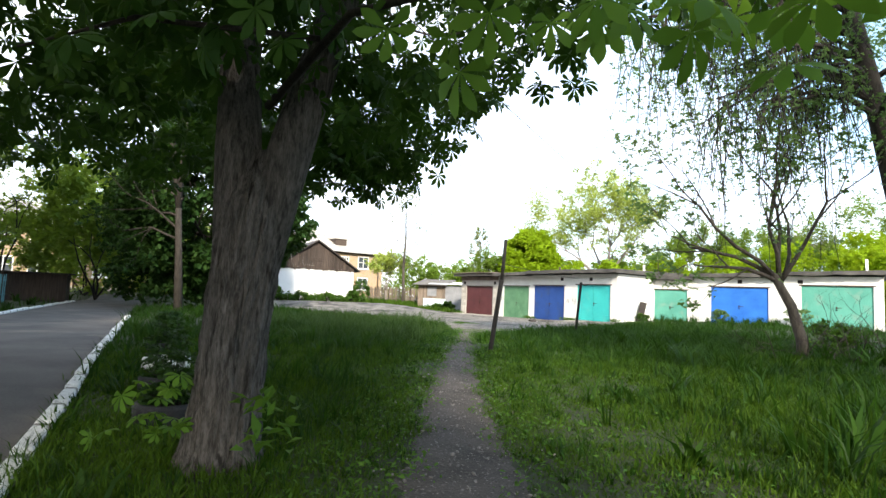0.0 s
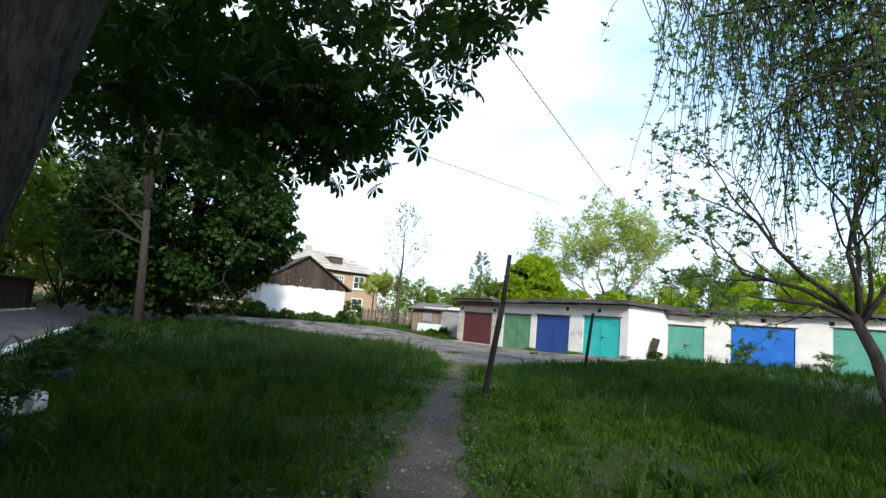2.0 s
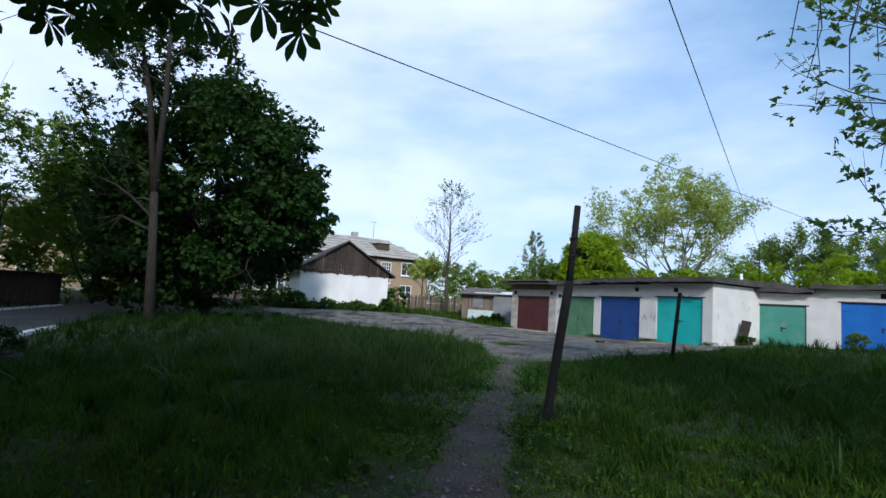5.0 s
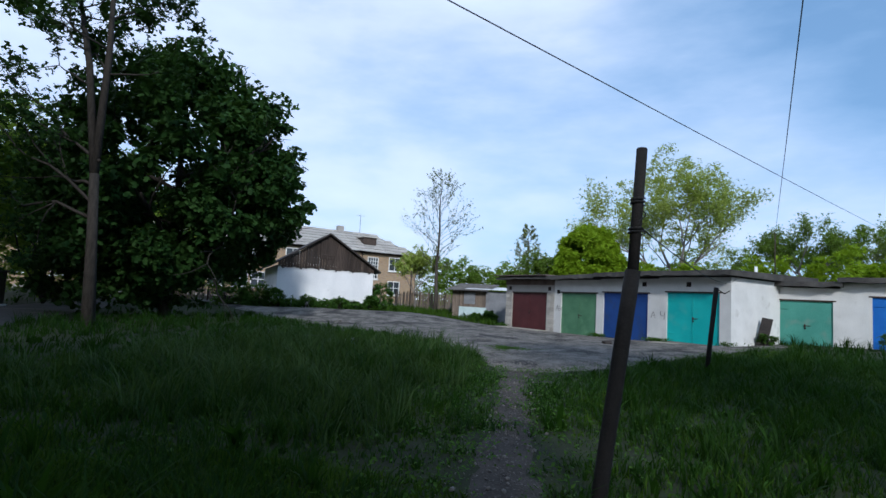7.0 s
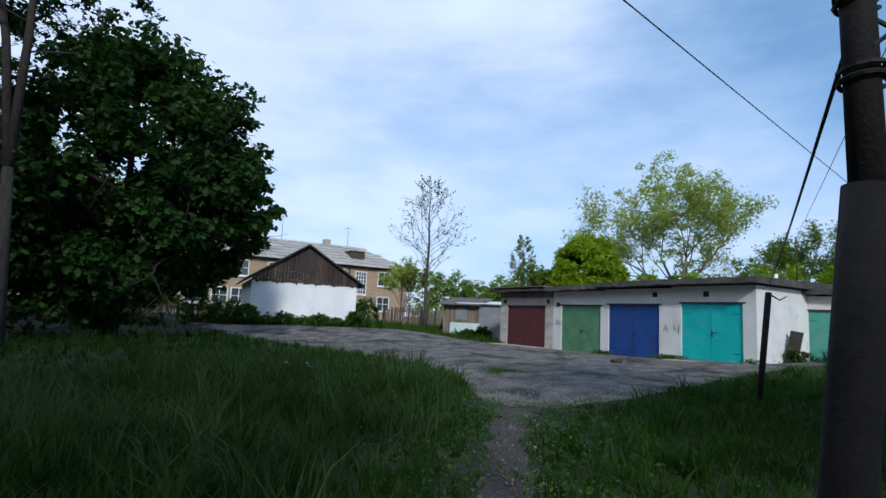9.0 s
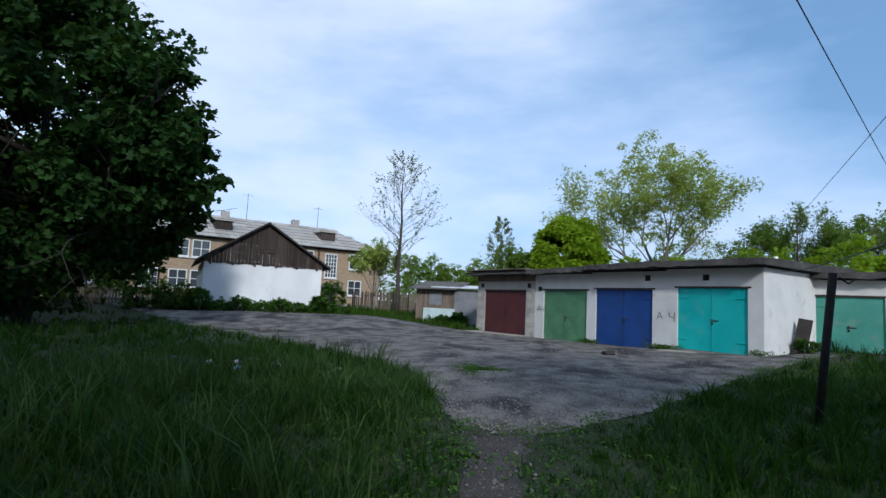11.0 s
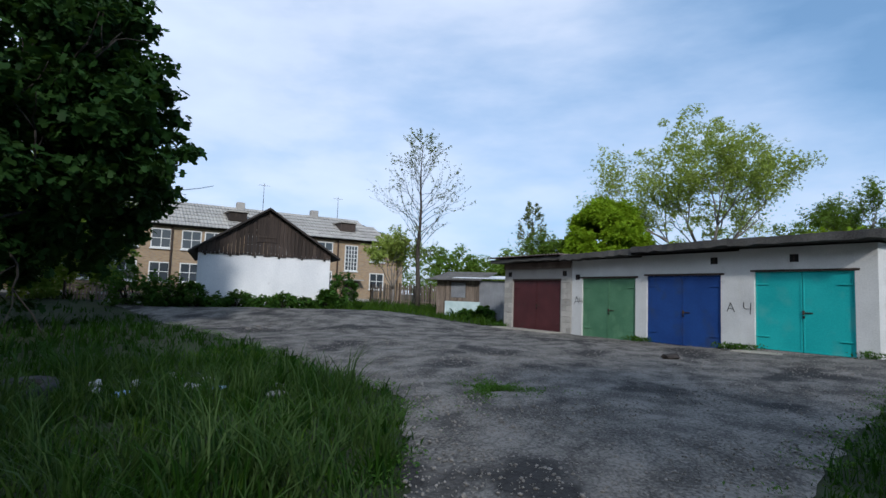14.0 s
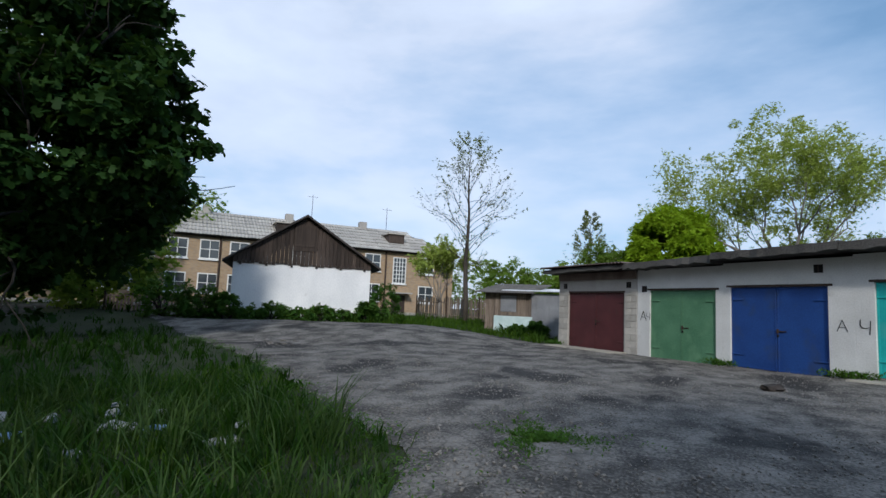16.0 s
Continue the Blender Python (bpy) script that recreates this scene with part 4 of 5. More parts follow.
# ---- horse chestnut over the path ----
def chestnut():
    r = np.random.default_rng(21)
    root = empty("chestnut_tree", Matrix.Identity(4), "old horse chestnut with furrowed grey bark and broad hanging leaves", "tree")
    # furrowed trunk that splits into two stems
    verts, faces = [], []
    line = [(-0.36, 3.78, -0.3, 0.36), (-0.35, 3.8, 0.0, 0.28), (-0.34, 3.83, 0.3, 0.245), (-0.32, 3.85, 0.8, 0.235), (-0.29, 3.87, 1.3, 0.24), (-0.26, 3.9, 1.7, 0.25), (-0.24, 3.92, 2.0, 0.2), (-0.22, 3.92, 2.3, 0.06)]
    ring = 128
    zs = np.linspace(-0.3, 2.3, 110)
    la = np.array(line)
    for z in zs:
        cx, cy, rad = (np.interp(z, la[:, 2], la[:, k]) for k in (0, 1, 3))
        for k in range(ring):
            a = 2 * math.pi * k / ring
            fur = 1.5 * min(0.42, abs(noise.noise((math.cos(a) * 5.5, math.sin(a) * 5.5, z * 1.0))) * 2.2) + 0.7 * abs(noise.noise((math.cos(a) * 11, math.sin(a) * 11, z * 4.5 + 7))) - 0.5
            rr = rad * (1 + 0.03 * math.sin(3 * a + z)) + 0.05 * fur
            verts.append((cx + rr * math.cos(a), cy + rr * math.sin(a), z))
    for j in range(len(zs) - 1):
        for k in range(ring):
            faces.append((j * ring + k, j * ring + (k + 1) % ring, (j + 1) * ring + (k + 1) % ring, (j + 1) * ring + k))
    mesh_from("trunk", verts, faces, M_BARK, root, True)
    tubes, tips = [], []
    for pts, rad in ((((-0.37, 3.85, 1.2), (-0.45, 3.93, 2.3), (-0.6, 4.1, 3.6), (-0.9, 4.5, 5.2), (-1.0, 4.8, 7.2)), (0.16, 0.185, 0.16, 0.12, 0.06)),
                     (((-0.2, 3.9, 1.2), (-0.03, 3.98, 2.3), (0.22, 4.2, 3.6), (0.5, 4.6, 5.2), (0.9, 5.0, 7.0)), (0.15, 0.185, 0.155, 0.11, 0.05))):
        tubes.append(tube_data(pts, rad, 14, 0.03, r))
        for k in range(16):
            w = r.uniform(0.5, 1)
            i = min(3, int(w * 4))
            p = Vector(pts[i]).lerp(Vector(pts[i + 1]), w * 4 - i)
            a = r.uniform(0, 2 * math.pi)
            grow(r, p, (math.cos(a), math.sin(a), 0.3), r.uniform(1.2, 1.8), 0.045, 2, tubes, tips, 0.5, 0.06, 2, 0.65, 6)
    v, f = join_tubes(tubes)
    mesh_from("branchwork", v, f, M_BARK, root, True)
    # leaves fill a wide dome whose underside lifts towards the open side
    n = 112000
    p = np.stack([r.uniform(-6.2, 4.6, n), r.uniform(-2.6, 8.9, n), r.uniform(2.0, 15.0, n)], 1)
    dx, dy = p[:, 0] + 0.5, p[:, 1] - 3.6
    rad = np.hypot(dx / 5.3, dy / 5.0)
    wave = np.array([noise.noise((q[0] * 0.9, q[1] * 0.9, 2.0)) for q in p]) * 0.6
    low = 2.62 + wave + 0.42 * np.clip(p[:, 0] - 0.5, 0, 9) + 0.1 * np.clip(-p[:, 0] - 3, 0, 5) + 0.25 * np.clip(2.2 - p[:, 1], 0, 6) + 0.22 * np.clip(p[:, 1] - 7.8, 0, 2) + 1.3 * np.clip(p[:, 0] - 0.6, 0, 9) * np.clip((p[:, 1] - 5.2) / 2, 0, 1)
    top = 3.4 + 11.4 * np.sqrt(np.clip(1 - rad ** 2, 0, 1))
    clump = np.array([noise.noise((q[0] * 1.1, q[1] * 1.1, q[2] * 1.5)) for q in p])
    thin = np.where(p[:, 2] - low < 1.6, 1.0, 0.22)
    keep = (rad < 1 + wave * 0.3) & (p[:, 2] > low) & (p[:, 2] < top) & (clump > -0.13) & (r.uniform(0, 1, n) < thin)
    rim = np.stack([-0.55 + 0.5 * np.clip(r.normal(0, 1, 340), -1.7, 1.7), 7.6 + 0.5 * np.clip(r.normal(0, 1, 340), -1.5, 1.5), 3.2 + 0.3 * np.clip(r.normal(0, 1, 340), -1.8, 1.8)], 1)
    p = np.concatenate([p[keep], rim[rim[:, 2] > 2.62], crown_places(r, (-4.6, 8.4, 4.7), (1.9, 1.6, 1.5), 750, 50, 0.3, 0.4), crown_places(r, (-2.6, 8.8, 4.6), (1.3, 1.0, 1.0), 250, 25, 0.3, 0.4)])
    v, t = scatter(*PALM, p, r.uniform(0.11, 0.2, len(p)), r, droop=0.75)
    tri_mesh("crown", v, t, L_CHEST, root)
    # large leaves on the low bough close to the path
    q = np.array([(2.62, 1.15, 1.98), (2.86, 1.2, 2.0), (2.4, 1.3, 2.06), (2.1, 1.35, 2.1), (2.75, 1.6, 2.2), (2.25, 1.7, 2.25), (1.75, 1.6, 2.2), (1.3, 1.9, 2.3), (0.8, 1.7, 2.3), (1.5, 2.3, 2.45), (1.9, 2.4, 2.5), (0.3, 1.8, 2.35), (-0.2, 1.9, 2.3), (-0.6, 2.2, 2.4), (0.6, 2.4, 2.5), (-1.1, 2.6, 2.3), (2.2, 2.0, 2.35), (2.7, 2.2, 2.55)])
    q = np.concatenate([q, q + r.normal(0, 0.16, q.shape) + np.array([0, 0.25, 0.15])])
    # beyond x 1.2 a brighter leaf colour stands in for sunlight on the bough
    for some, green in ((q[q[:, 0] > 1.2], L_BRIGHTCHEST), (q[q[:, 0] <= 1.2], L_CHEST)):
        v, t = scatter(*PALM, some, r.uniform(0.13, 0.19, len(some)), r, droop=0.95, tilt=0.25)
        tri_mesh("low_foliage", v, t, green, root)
    v, f = join_tubes([tube_data([(-0.1, 3.7, 2.6), (0.9, 2.6, 2.75), (1.9, 1.75, 2.45), (2.75, 1.2, 2.1)], [0.035, 0.025, 0.015, 0.006], 6), tube_data([(0.6, 2.9, 2.75), (-0.2, 2.3, 2.6), (-0.9, 2.3, 2.45)], [0.02, 0.015, 0.006], 6)])
    mesh_from("low_bough", v, f, M_BARK2, root, True)
    # young shoots round the foot
    q = np.stack([r.normal(-0.6, 0.16, 18), r.normal(3.4, 0.12, 18), r.uniform(0.1, 0.6, 18)], 1)
    v, t = scatter(*PALM, q, r.uniform(0.08, 0.13, 18), r, droop=0.35)
    tri_mesh("undergrowth", v, t, L_BRIGHTCHEST, root)
    q = np.stack([r.normal(0.12, 0.1, 40), r.normal(3.5, 0.1, 40), r.uniform(0.05, 0.42, 40)], 1)
    v, t = scatter(*OVAL, q, r.uniform(0.1, 0.2, 40), r, droop=-0.4)
    tri_mesh("undergrowth", v, t, L_BRIGHTCHEST, root)
    return root


chestnut()


# ---- maple beside the yard ----
def maple():
    r = np.random.default_rng(5)
    tubes, tips = [], []
    base = (-15.2, 28.6, 0)
    for k in range(9):
        a = k * 2.4
        grow(r, (-15.2, 28.6, 1.8 + 0.5 * k), (math.cos(a), math.sin(a), 0.35), 3.0, 0.11, 2, tubes, tips, 0.6, 0.1, 3, 0.68, 6)
    places = [crown_places(r, (-15.4, 28.6, 5.5), (4.7, 4.7, 5.5), 40000, 260, 0.16, 0.5, 0.55),
              crown_places(r, (-12.5, 29.4, 4.1), (2.6, 2.6, 3.0), 6000, 60, 0.2, 0.5, 1.3),
              crown_places(r, (-10.7, 30.1, 5.2), (1.1, 1.1, 0.8), 420, 9, 0.5, 0.2),
              crown_places(r, (-11.3, 30.1, 7.2), (1.0, 1.1, 0.8), 380, 9, 0.5, 0.2),
              crown_places(r, (-10.9, 30.3, 3.2), (1.1, 1.1, 0.7), 380, 9, 0.5, 0.2),
              crown_places(r, (-11.9, 29.5, 9.0), (1.2, 1.2, 0.9), 420, 9, 0.5, 0.2),
              crown_places(r, (-11.4, 29.6, 6.2), (1.6, 1.6, 1.5), 1400, 22, 0.4, 0.3),
              crown_places(r, (-13.0, 29.6, 8.5), (1.5, 1.5, 1.3), 1300, 20, 0.4, 0.3),
              crown_places(r, (-15.2, 29.2, 10.6), (1.9, 1.8, 1.3), 1500, 24, 0.35, 0.3),
              crown_places(r, (-11.2, 29.6, 3.6), (1.4, 1.4, 1.2), 900, 16, 0.4, 0.3, 1.6),
              crown_places(r, (-17.2, 27.6, 3.2), (3.2, 3.2, 3.0), 5000, 50, 0.25, 0.4, 0.3)]
    places = np.concatenate(places)
    low = (places[:, 2] < 4.2) & (places[:, 0] > -12.9 + (places[:, 2] - 2.0) * 1.15)
    places = places[~low]
    plant_tree("maple_tree", base, "dense dark green maple with a low ragged crown", [(-15.2, 28.6, -0.2), (-15.2, 28.6, 1.5), (-15.2, 28.7, 5), (-15.2, 28.6, 8.6)], [0.28, 0.22, 0.16, 0.05], M_BARK2, L_MAPLE, LOBE, places, (0.14, 0.27), r, tubes, 0.6)


maple()


def elm():
    r = np.random.default_rng(6)
    tubes, tips = [], []
    stem = [(-12.9, 22.5, -0.2), (-13.1, 22.5, 2.5), (-13.3, 22.5, 4.6)]
    for top in ((-14.7, 22.4, 11), (-13.6, 22.7, 11.5)):
        pts = [Vector(stem[-1]), Vector(stem[-1]).lerp(Vector(top), 0.5) + Vector((0.1, 0, 0.3)), Vector(top)]
        tubes.append(tube_data(pts, [0.13, 0.1, 0.05], 8))
        for k in range(8):
            a = r.uniform(0, 6.28)
            grow(r, pts[1].lerp(pts[2], r.uniform(-0.3, 1)), (math.cos(a), math.sin(a), 0.5), 1.6, 0.035, 2, tubes, tips, 0.6, 0.1, 3, 0.65, 5)
    for k, z in enumerate((3.2, 3.6, 4.2, 5.0)):
        grow(r, (-13.15, 22.5, z), (-1, -0.3 + 0.25 * k, 0.3), 2.6, 0.06, 2, tubes, tips, 0.5, 0.08, 3, 0.65, 6)
    tp = np.array([tuple(p) for p in tips])
    tp = np.concatenate([tp + r.normal(0, 0.16, tp.shape) for _ in range(4)])
    plant_tree("elm_tree", (0, 0, 0), "slender dark forked elm with sparse small leaves", stem, [0.2, 0.15, 0.13], M_BARK2, L_MAPLE, SPRIG, tp, (0.16, 0.28), r, tubes, 0.5)


elm()


# ---- crooked young tree and the drooping tree on the bank ----
def crooked_tree():
    r = np.random.default_rng(8)
    z0 = ground_z(7.4, 12.3)
    tubes, tips = [], []
    stem = [(7.72, 12.3, z0 - 0.2), (7.7, 12.3, z0 + 0.4), (7.52, 12.35, z0 + 1.1), (7.2, 12.4, z0 + 1.75)]
    top = Vector(stem[-1])
    for d, ln in (((-0.75, 0.1, 1), 2.3), ((-0.35, -0.2, 1), 2.2), ((0.1, 0.1, 1), 2.1), ((0.45, 0, 1), 1.9), ((-1, 0.3, 0.5), 1.9), ((0.7, 0.3, 0.8), 1.5), ((-0.9, -0.2, 0.25), 1.5)):
        grow(r, top - Vector((-0.1, 0, r.uniform(0, 0.35))), d, ln, 0.055, 3, tubes, tips, 0.45, 0.1, 3, 0.62, 5, 0.14)
    tp = np.array([tuple(p) for p in tips])
    tp = tp[r.uniform(0, 1, len(tp)) < 0.75]
    tp = tp + r.normal(0, 0.09, tp.shape)
    plant_tree("young_tree", (0, 0, 0), "crooked young tree with thin branches and new leaves", stem, [0.135, 0.115, 0.1, 0.08], M_BARK4, L_GREY, SPRIG, tp, (0.1, 0.19), r, tubes, 0.4)


crooked_tree()


def drooping_tree():
    r = np.random.default_rng(9)
    tubes = []
    stem = [(10.0, 12.4, 0.1), (9.8, 12.4, 3), (9.2, 12.3, 5.6), (8.6, 12.2, 8.0), (8.3, 12.2, 10)]
    hang_pts = []
    for k in range(46):
        w = r.uniform(0.42, 1)
        p = Vector(stem[min(3, int(w * 4))]).lerp(Vector(stem[min(4, int(w * 4) + 1)]), (w * 4) % 1)
        a = r.uniform(2.5, 3.8) if k % 4 else r.uniform(0, 6.28)
        reach = r.uniform(1.5, 5.0)
        rise = r.uniform(0.0, 0.8)
        mid = p + Vector((math.cos(a) * reach * 0.55, math.sin(a) * reach * 0.55, rise))
        end = p + Vector((math.cos(a) * reach, math.sin(a) * reach, rise - r.uniform(0.2, 0.9)))
        tubes.append(tube_data([p, p.lerp(mid, 0.5) + Vector((0, 0, 0.2)), mid, end], [0.07, 0.055, 0.04, 0.015], 6))
        for j in range(15):
            q = mid.lerp(end, r.uniform(-0.3, 1.1))
            drop = r.uniform(1.0, 3.6) if reach > 3 else r.uniform(0.6, 2.0)
            pts = [q]
            sx, sy = r.normal(0, 0.05, 2)
            for i in range(7):
                pts.append(pts[-1] + Vector((sx + r.normal(0, 0.06), sy + r.normal(0, 0.06), -drop / 7)))
            tubes.append(tube_data(pts, list(np.linspace(0.013, 0.005, 8)), 4))
            hang_pts += pts[1:]
    tp = np.array([tuple(p) for p in hang_pts])
    tp = np.concatenate([tp + r.normal(0, 0.12, tp.shape), tp[::2] + r.normal(0, 0.12, tp[::2].shape)])
    extra = crown_places(r, (8.6, 12.8, 8.0), (3.4, 3.0, 2.6), 3000, 90, 0.16, 0.3)
    plant_tree("drooping_tree", (0, 0, 0), "tall tree with hanging twigs and fresh small leaves", stem, [0.3, 0.25, 0.2, 0.15, 0.08], M_BARK2, L_GREY, SPRIG, np.concatenate([tp, extra]), (0.08, 0.15), r, tubes, 0.6)


drooping_tree()


def brush_heap():
    r = np.random.default_rng(12)
    tubes, tips = [], []
    for k in range(26):
        x, y = r.normal(8.2, 0.6), r.normal(12.0, 0.5)
        a = r.uniform(0, 6.28)
        grow(r, (x, y, ground_z(x, y) + 0.05), (math.cos(a), math.sin(a) * 0.6, r.uniform(0.2, 0.8)), r.uniform(0.5, 0.95), 0.012, 2, tubes, tips, 0.6, 0.05, 3, 0.6, 4, 0.2)
    v, f = join_tubes(tubes)
    tagged(mesh_from("brushwood", v, f, M_BARK2), "heap of dry dark brushwood on the grass", "brushwood", kind="stuff")


brush_heap()


def shrub(x, y, rad, h, leaf, seed, label, n=900, size=(0.08, 0.16), template=SPRIG, name="shrub", group=""):
    r = np.random.default_rng(seed)
    z = ground_z(x, y)
    root = empty(name, Matrix.Identity(4), label, "shrub", group)
    tubes, tips = [], []
    for k in range(7):
        a = k * 0.9
        grow(r, (x, y, z - 0.05), (math.cos(a) * 0.5, math.sin(a) * 0.5, 1), h * 0.5, 0.018, 1, tubes, tips, 0.5, 0.1, 3, 0.7, 4)
    v, f = join_tubes(tubes)
    mesh_from("stemwork", v, f, M_BARK2, root)
    p = crown_places(r, (x, y, z + h * 0.52), (rad, rad, h * 0.5), n, 28, 0.34, 0.3, z + 0.02)
    v, t = scatter(*template, p, r.uniform(size[0], size[1], len(p)), r, droop=0.3)
    tri_mesh("foliage", v, t, leaf, root)
    return root


shrub(8.8, 13.2, 0.5, 0.7, L_WEED, 31, "low green shrub on the bank", 500)
shrub(12.35, 31.4, 0.45, 0.7, L_GREY, 32, "small shrub against the garage wall", 400)
shrub(15.6, 30.0, 0.6, 0.9, L_GREY, 33, "dusty shrub between the garage gates", 500)
shrub(8.9, 33.0, 0.35, 0.5, L_WEED, 34, "low weeds at the garage corner", 300)


# ---- trees behind the garages and along the lane ----
def round_tree():
    r = np.random.default_rng(14)
    tubes, tips = [], []
    for k in range(6):
        grow(r, (2.9, 61.0, 2 + 0.4 * k), (math.cos(k), math.sin(k), 0.5), 2.2, 0.09, 1, tubes, tips, 0.6, 0.1, 3, 0.7, 5)
    p = np.concatenate([crown_places(r, (2.9, 61.0, 4.6), (3.0, 3.0, 4.1), 19000, 260, 0.2, 0.7, 0.8)])
    plant_tree("round_tree", (0, 0, 0), "bright yellow-green tree with a dense round crown", [(2.9, 61.0, 0), (2.9, 61.0, 4.5)], [0.25, 0.15], M_BARK2, L_BRIGHT, SPRIG, p, (0.32, 0.5), r, tubes)


round_tree()


def open_tree(x, y, h, spread, seed, leaf, label, per=2, size=(0.22, 0.4), kids=3, depth=4, bark=M_BARK3, fork=0.35, trunk_r=0.22, group="", lean=(0, 0), fill=None):
    """A tree whose limbs show between sparse leaves."""
    r = np.random.default_rng(seed)
    z = ground_z(x, y)
    tubes, tips = [], []
    ft = h * fork
    stem = [(x, y, z - 0.2), (x + lean[0] * 0.4, y, z + ft * 0.6), (x + lean[0], y + lean[1], z + ft)]
    for k in range(6):
        a = k * 1.256 + r.uniform(-0.3, 0.3)
        out = spread if k < 5 else 0.15
        grow(r, stem[-1], (math.cos(a) * out, math.sin(a) * out, 1), h * 0.27, trunk_r * 0.5, depth - 1, tubes, tips, 0.5, 0.12, kids, 0.72, 6, 0.12)
    tp = np.array([tuple(p) for p in tips])
    tp = np.concatenate([tp + r.normal(0, h * 0.018, tp.shape) for _ in range(per)]) if per >= 1 else tp[r.uniform(0, 1, len(tp)) < per]
    if fill:
        tp = np.concatenate([tp, crown_places(r, *fill)])
    return plant_tree("tree", (0, 0, 0), label, stem, [trunk_r, trunk_r * 0.8, trunk_r * 0.65], bark, leaf, SPRIG, tp, size, r, tubes, 0.3, group=group)


open_tree(11.6, 71.0, 19.6, 0.9, 48, L_LIME, "tall spreading tree with sparse yellow-green leaves", 5, (0.17, 0.34), 3, 5, trunk_r=0.4, fork=0.16, fill=((11.8, 71, 13.0), (6.0, 5.2, 6.4), 5200, 240, 0.1, 0.12))


def leader_tree(x, y, h, width, seed, leaf, label, share, size, first=0.25, trunk_r=0.16, lean=0.0):
    """A tree with one straight leader and thin rising side branches."""
    r = np.random.default_rng(seed)
    z = ground_z(x, y)
    tubes, tips = [], []
    stem = [Vector((x + lean * (k / 8) ** 2 + 0.06 * math.sin(k * 1.7), y, z - 0.2 + (h + 0.2) * k / 8)) for k in range(9)]
    radii = [trunk_r * (1 - 0.93 * k / 8) for k in range(9)]
    for k in range(52):
        w = first + (1 - first) * (k + r.uniform(0, 1)) / 52
        i = min(7, int(w * 8))
        p = stem[i].lerp(stem[i + 1], w * 8 - i)
        a = k * 2.4 + r.uniform(-0.4, 0.4)
        ln = width * (0.25 + 0.75 * min(1.0, (1 - w) * 1.9)) * min(1.0, 0.35 + (w - first) * 3)
        grow(r, p, (math.cos(a), math.sin(a), 0.9), ln * 0.62, 0.035 * (1.2 - w), 2, tubes, tips, 0.45, 0.12, 3, 0.6, 4, 0.12)
    tp = np.array([tuple(p) for p in tips])
    tp = tp[r.uniform(0, 1, len(tp)) < share]
    return plant_tree("tree", (0, 0, 0), label, stem, radii, M_BARK4, leaf, SPRIG, tp, size, r, tubes, 0.3)


leader_tree(-8.8, 50.2, 10.2, 4.0, 42, L_PALE, "slim bare tree with only a few young leaves", 0.4, (0.1, 0.2), 0.28, 0.17)
leader_tree(-3.0, 66.0, 9.2, 2.4, 43, L_PALE, "small upright tree with grey twigs", 0.5, (0.15, 0.3), 0.2, 0.12)
open_tree(-1.5, 62.0, 6.2, 0.5, 44, L_LIGHT, "young tree with light green leaves", 2, (0.2, 0.4), 3, 4, trunk_r=0.12)
open_tree(-10.6, 51.0, 5.6, 0.45, 45, L_LIME, "leafy young tree beside the brick house", 2, (0.16, 0.3), 3, 4, trunk_r=0.1, fork=0.2)
open_tree(21.0, 62.0, 10.0, 0.6, 46, L_LIGHT, "spreading tree with light leaves behind the garages", 3, (0.13, 0.26), 3, 5, trunk_r=0.25, fork=0.25)
open_tree(32.0, 66.0, 10.5, 0.6, 47, L_PALE, "spreading tree with reddish young twigs", 3, (0.14, 0.28), 3, 5, trunk_r=0.25, fork=0.25)


def thicket(name, places, leaf, seed, label, n, size, floor=0.3):
    """A far hedge of greenery that nobody could count."""
    r = np.random.default_rng(seed)
    root = empty(name, Matrix.Identity(4), label, "bushes", kind="stuff")
    pts, tubes, tips = [], [], []
    for x, y, rad, h in places:
        pts.append(crown_places(r, (x, y, h * 0.52), (rad, rad, h * 0.5), n, 70, 0.24, 0.35, floor))
        for k in range(4):
            a = r.uniform(0, 6.28)
            grow(r, (x, y, 0.1), (math.cos(a) * 0.4, math.sin(a) * 0.4, 1), h * 0.4, 0.07, 2, tubes, tips, 0.5, 0.15, 2, 0.7, 5)
    p = np.concatenate(pts)
    v, t = scatter(*SPRIG, p, r.uniform(size[0], size[1], len(p)), r, droop=0.3)
    tri_mesh("foliage", v, t, leaf, root)
    v, f = join_tubes(tubes)
    mesh_from("stemwork", v, f, M_BARK2, root)
    return root


thicket("hedge", [(7, 57, 2.6, 5.4), (11, 56, 2.8, 5.2), (15.5, 55, 3, 5.8), (20, 53, 3, 6.6), (25, 52, 3.2, 7.2), (30, 50, 3.4, 7.6), (24.5, 41, 2.6, 6.5), (28, 43, 3, 7.5), (34, 47, 4, 9), (40, 52, 4, 9)], L_BRIGHT, 51, "bright green bushes behind the garages", 2600, (0.25, 0.45))
thicket("far_bushes", [(-6, 80, 3, 6.5), (-2, 84, 3, 6), (2, 90, 4, 8), (8, 92, 4, 8), (-10, 95, 4, 7), (-15, 92, 4, 8), (16, 84, 5, 10), (26, 80, 5, 10), (38, 76, 6, 11), (50, 70, 7, 12), (-24, 110, 8, 9), (0, 130, 10, 9), (30, 125, 10, 12)], L_LIGHT, 52, "light green bushes and trees in the distance", 1500, (0.4, 0.8))
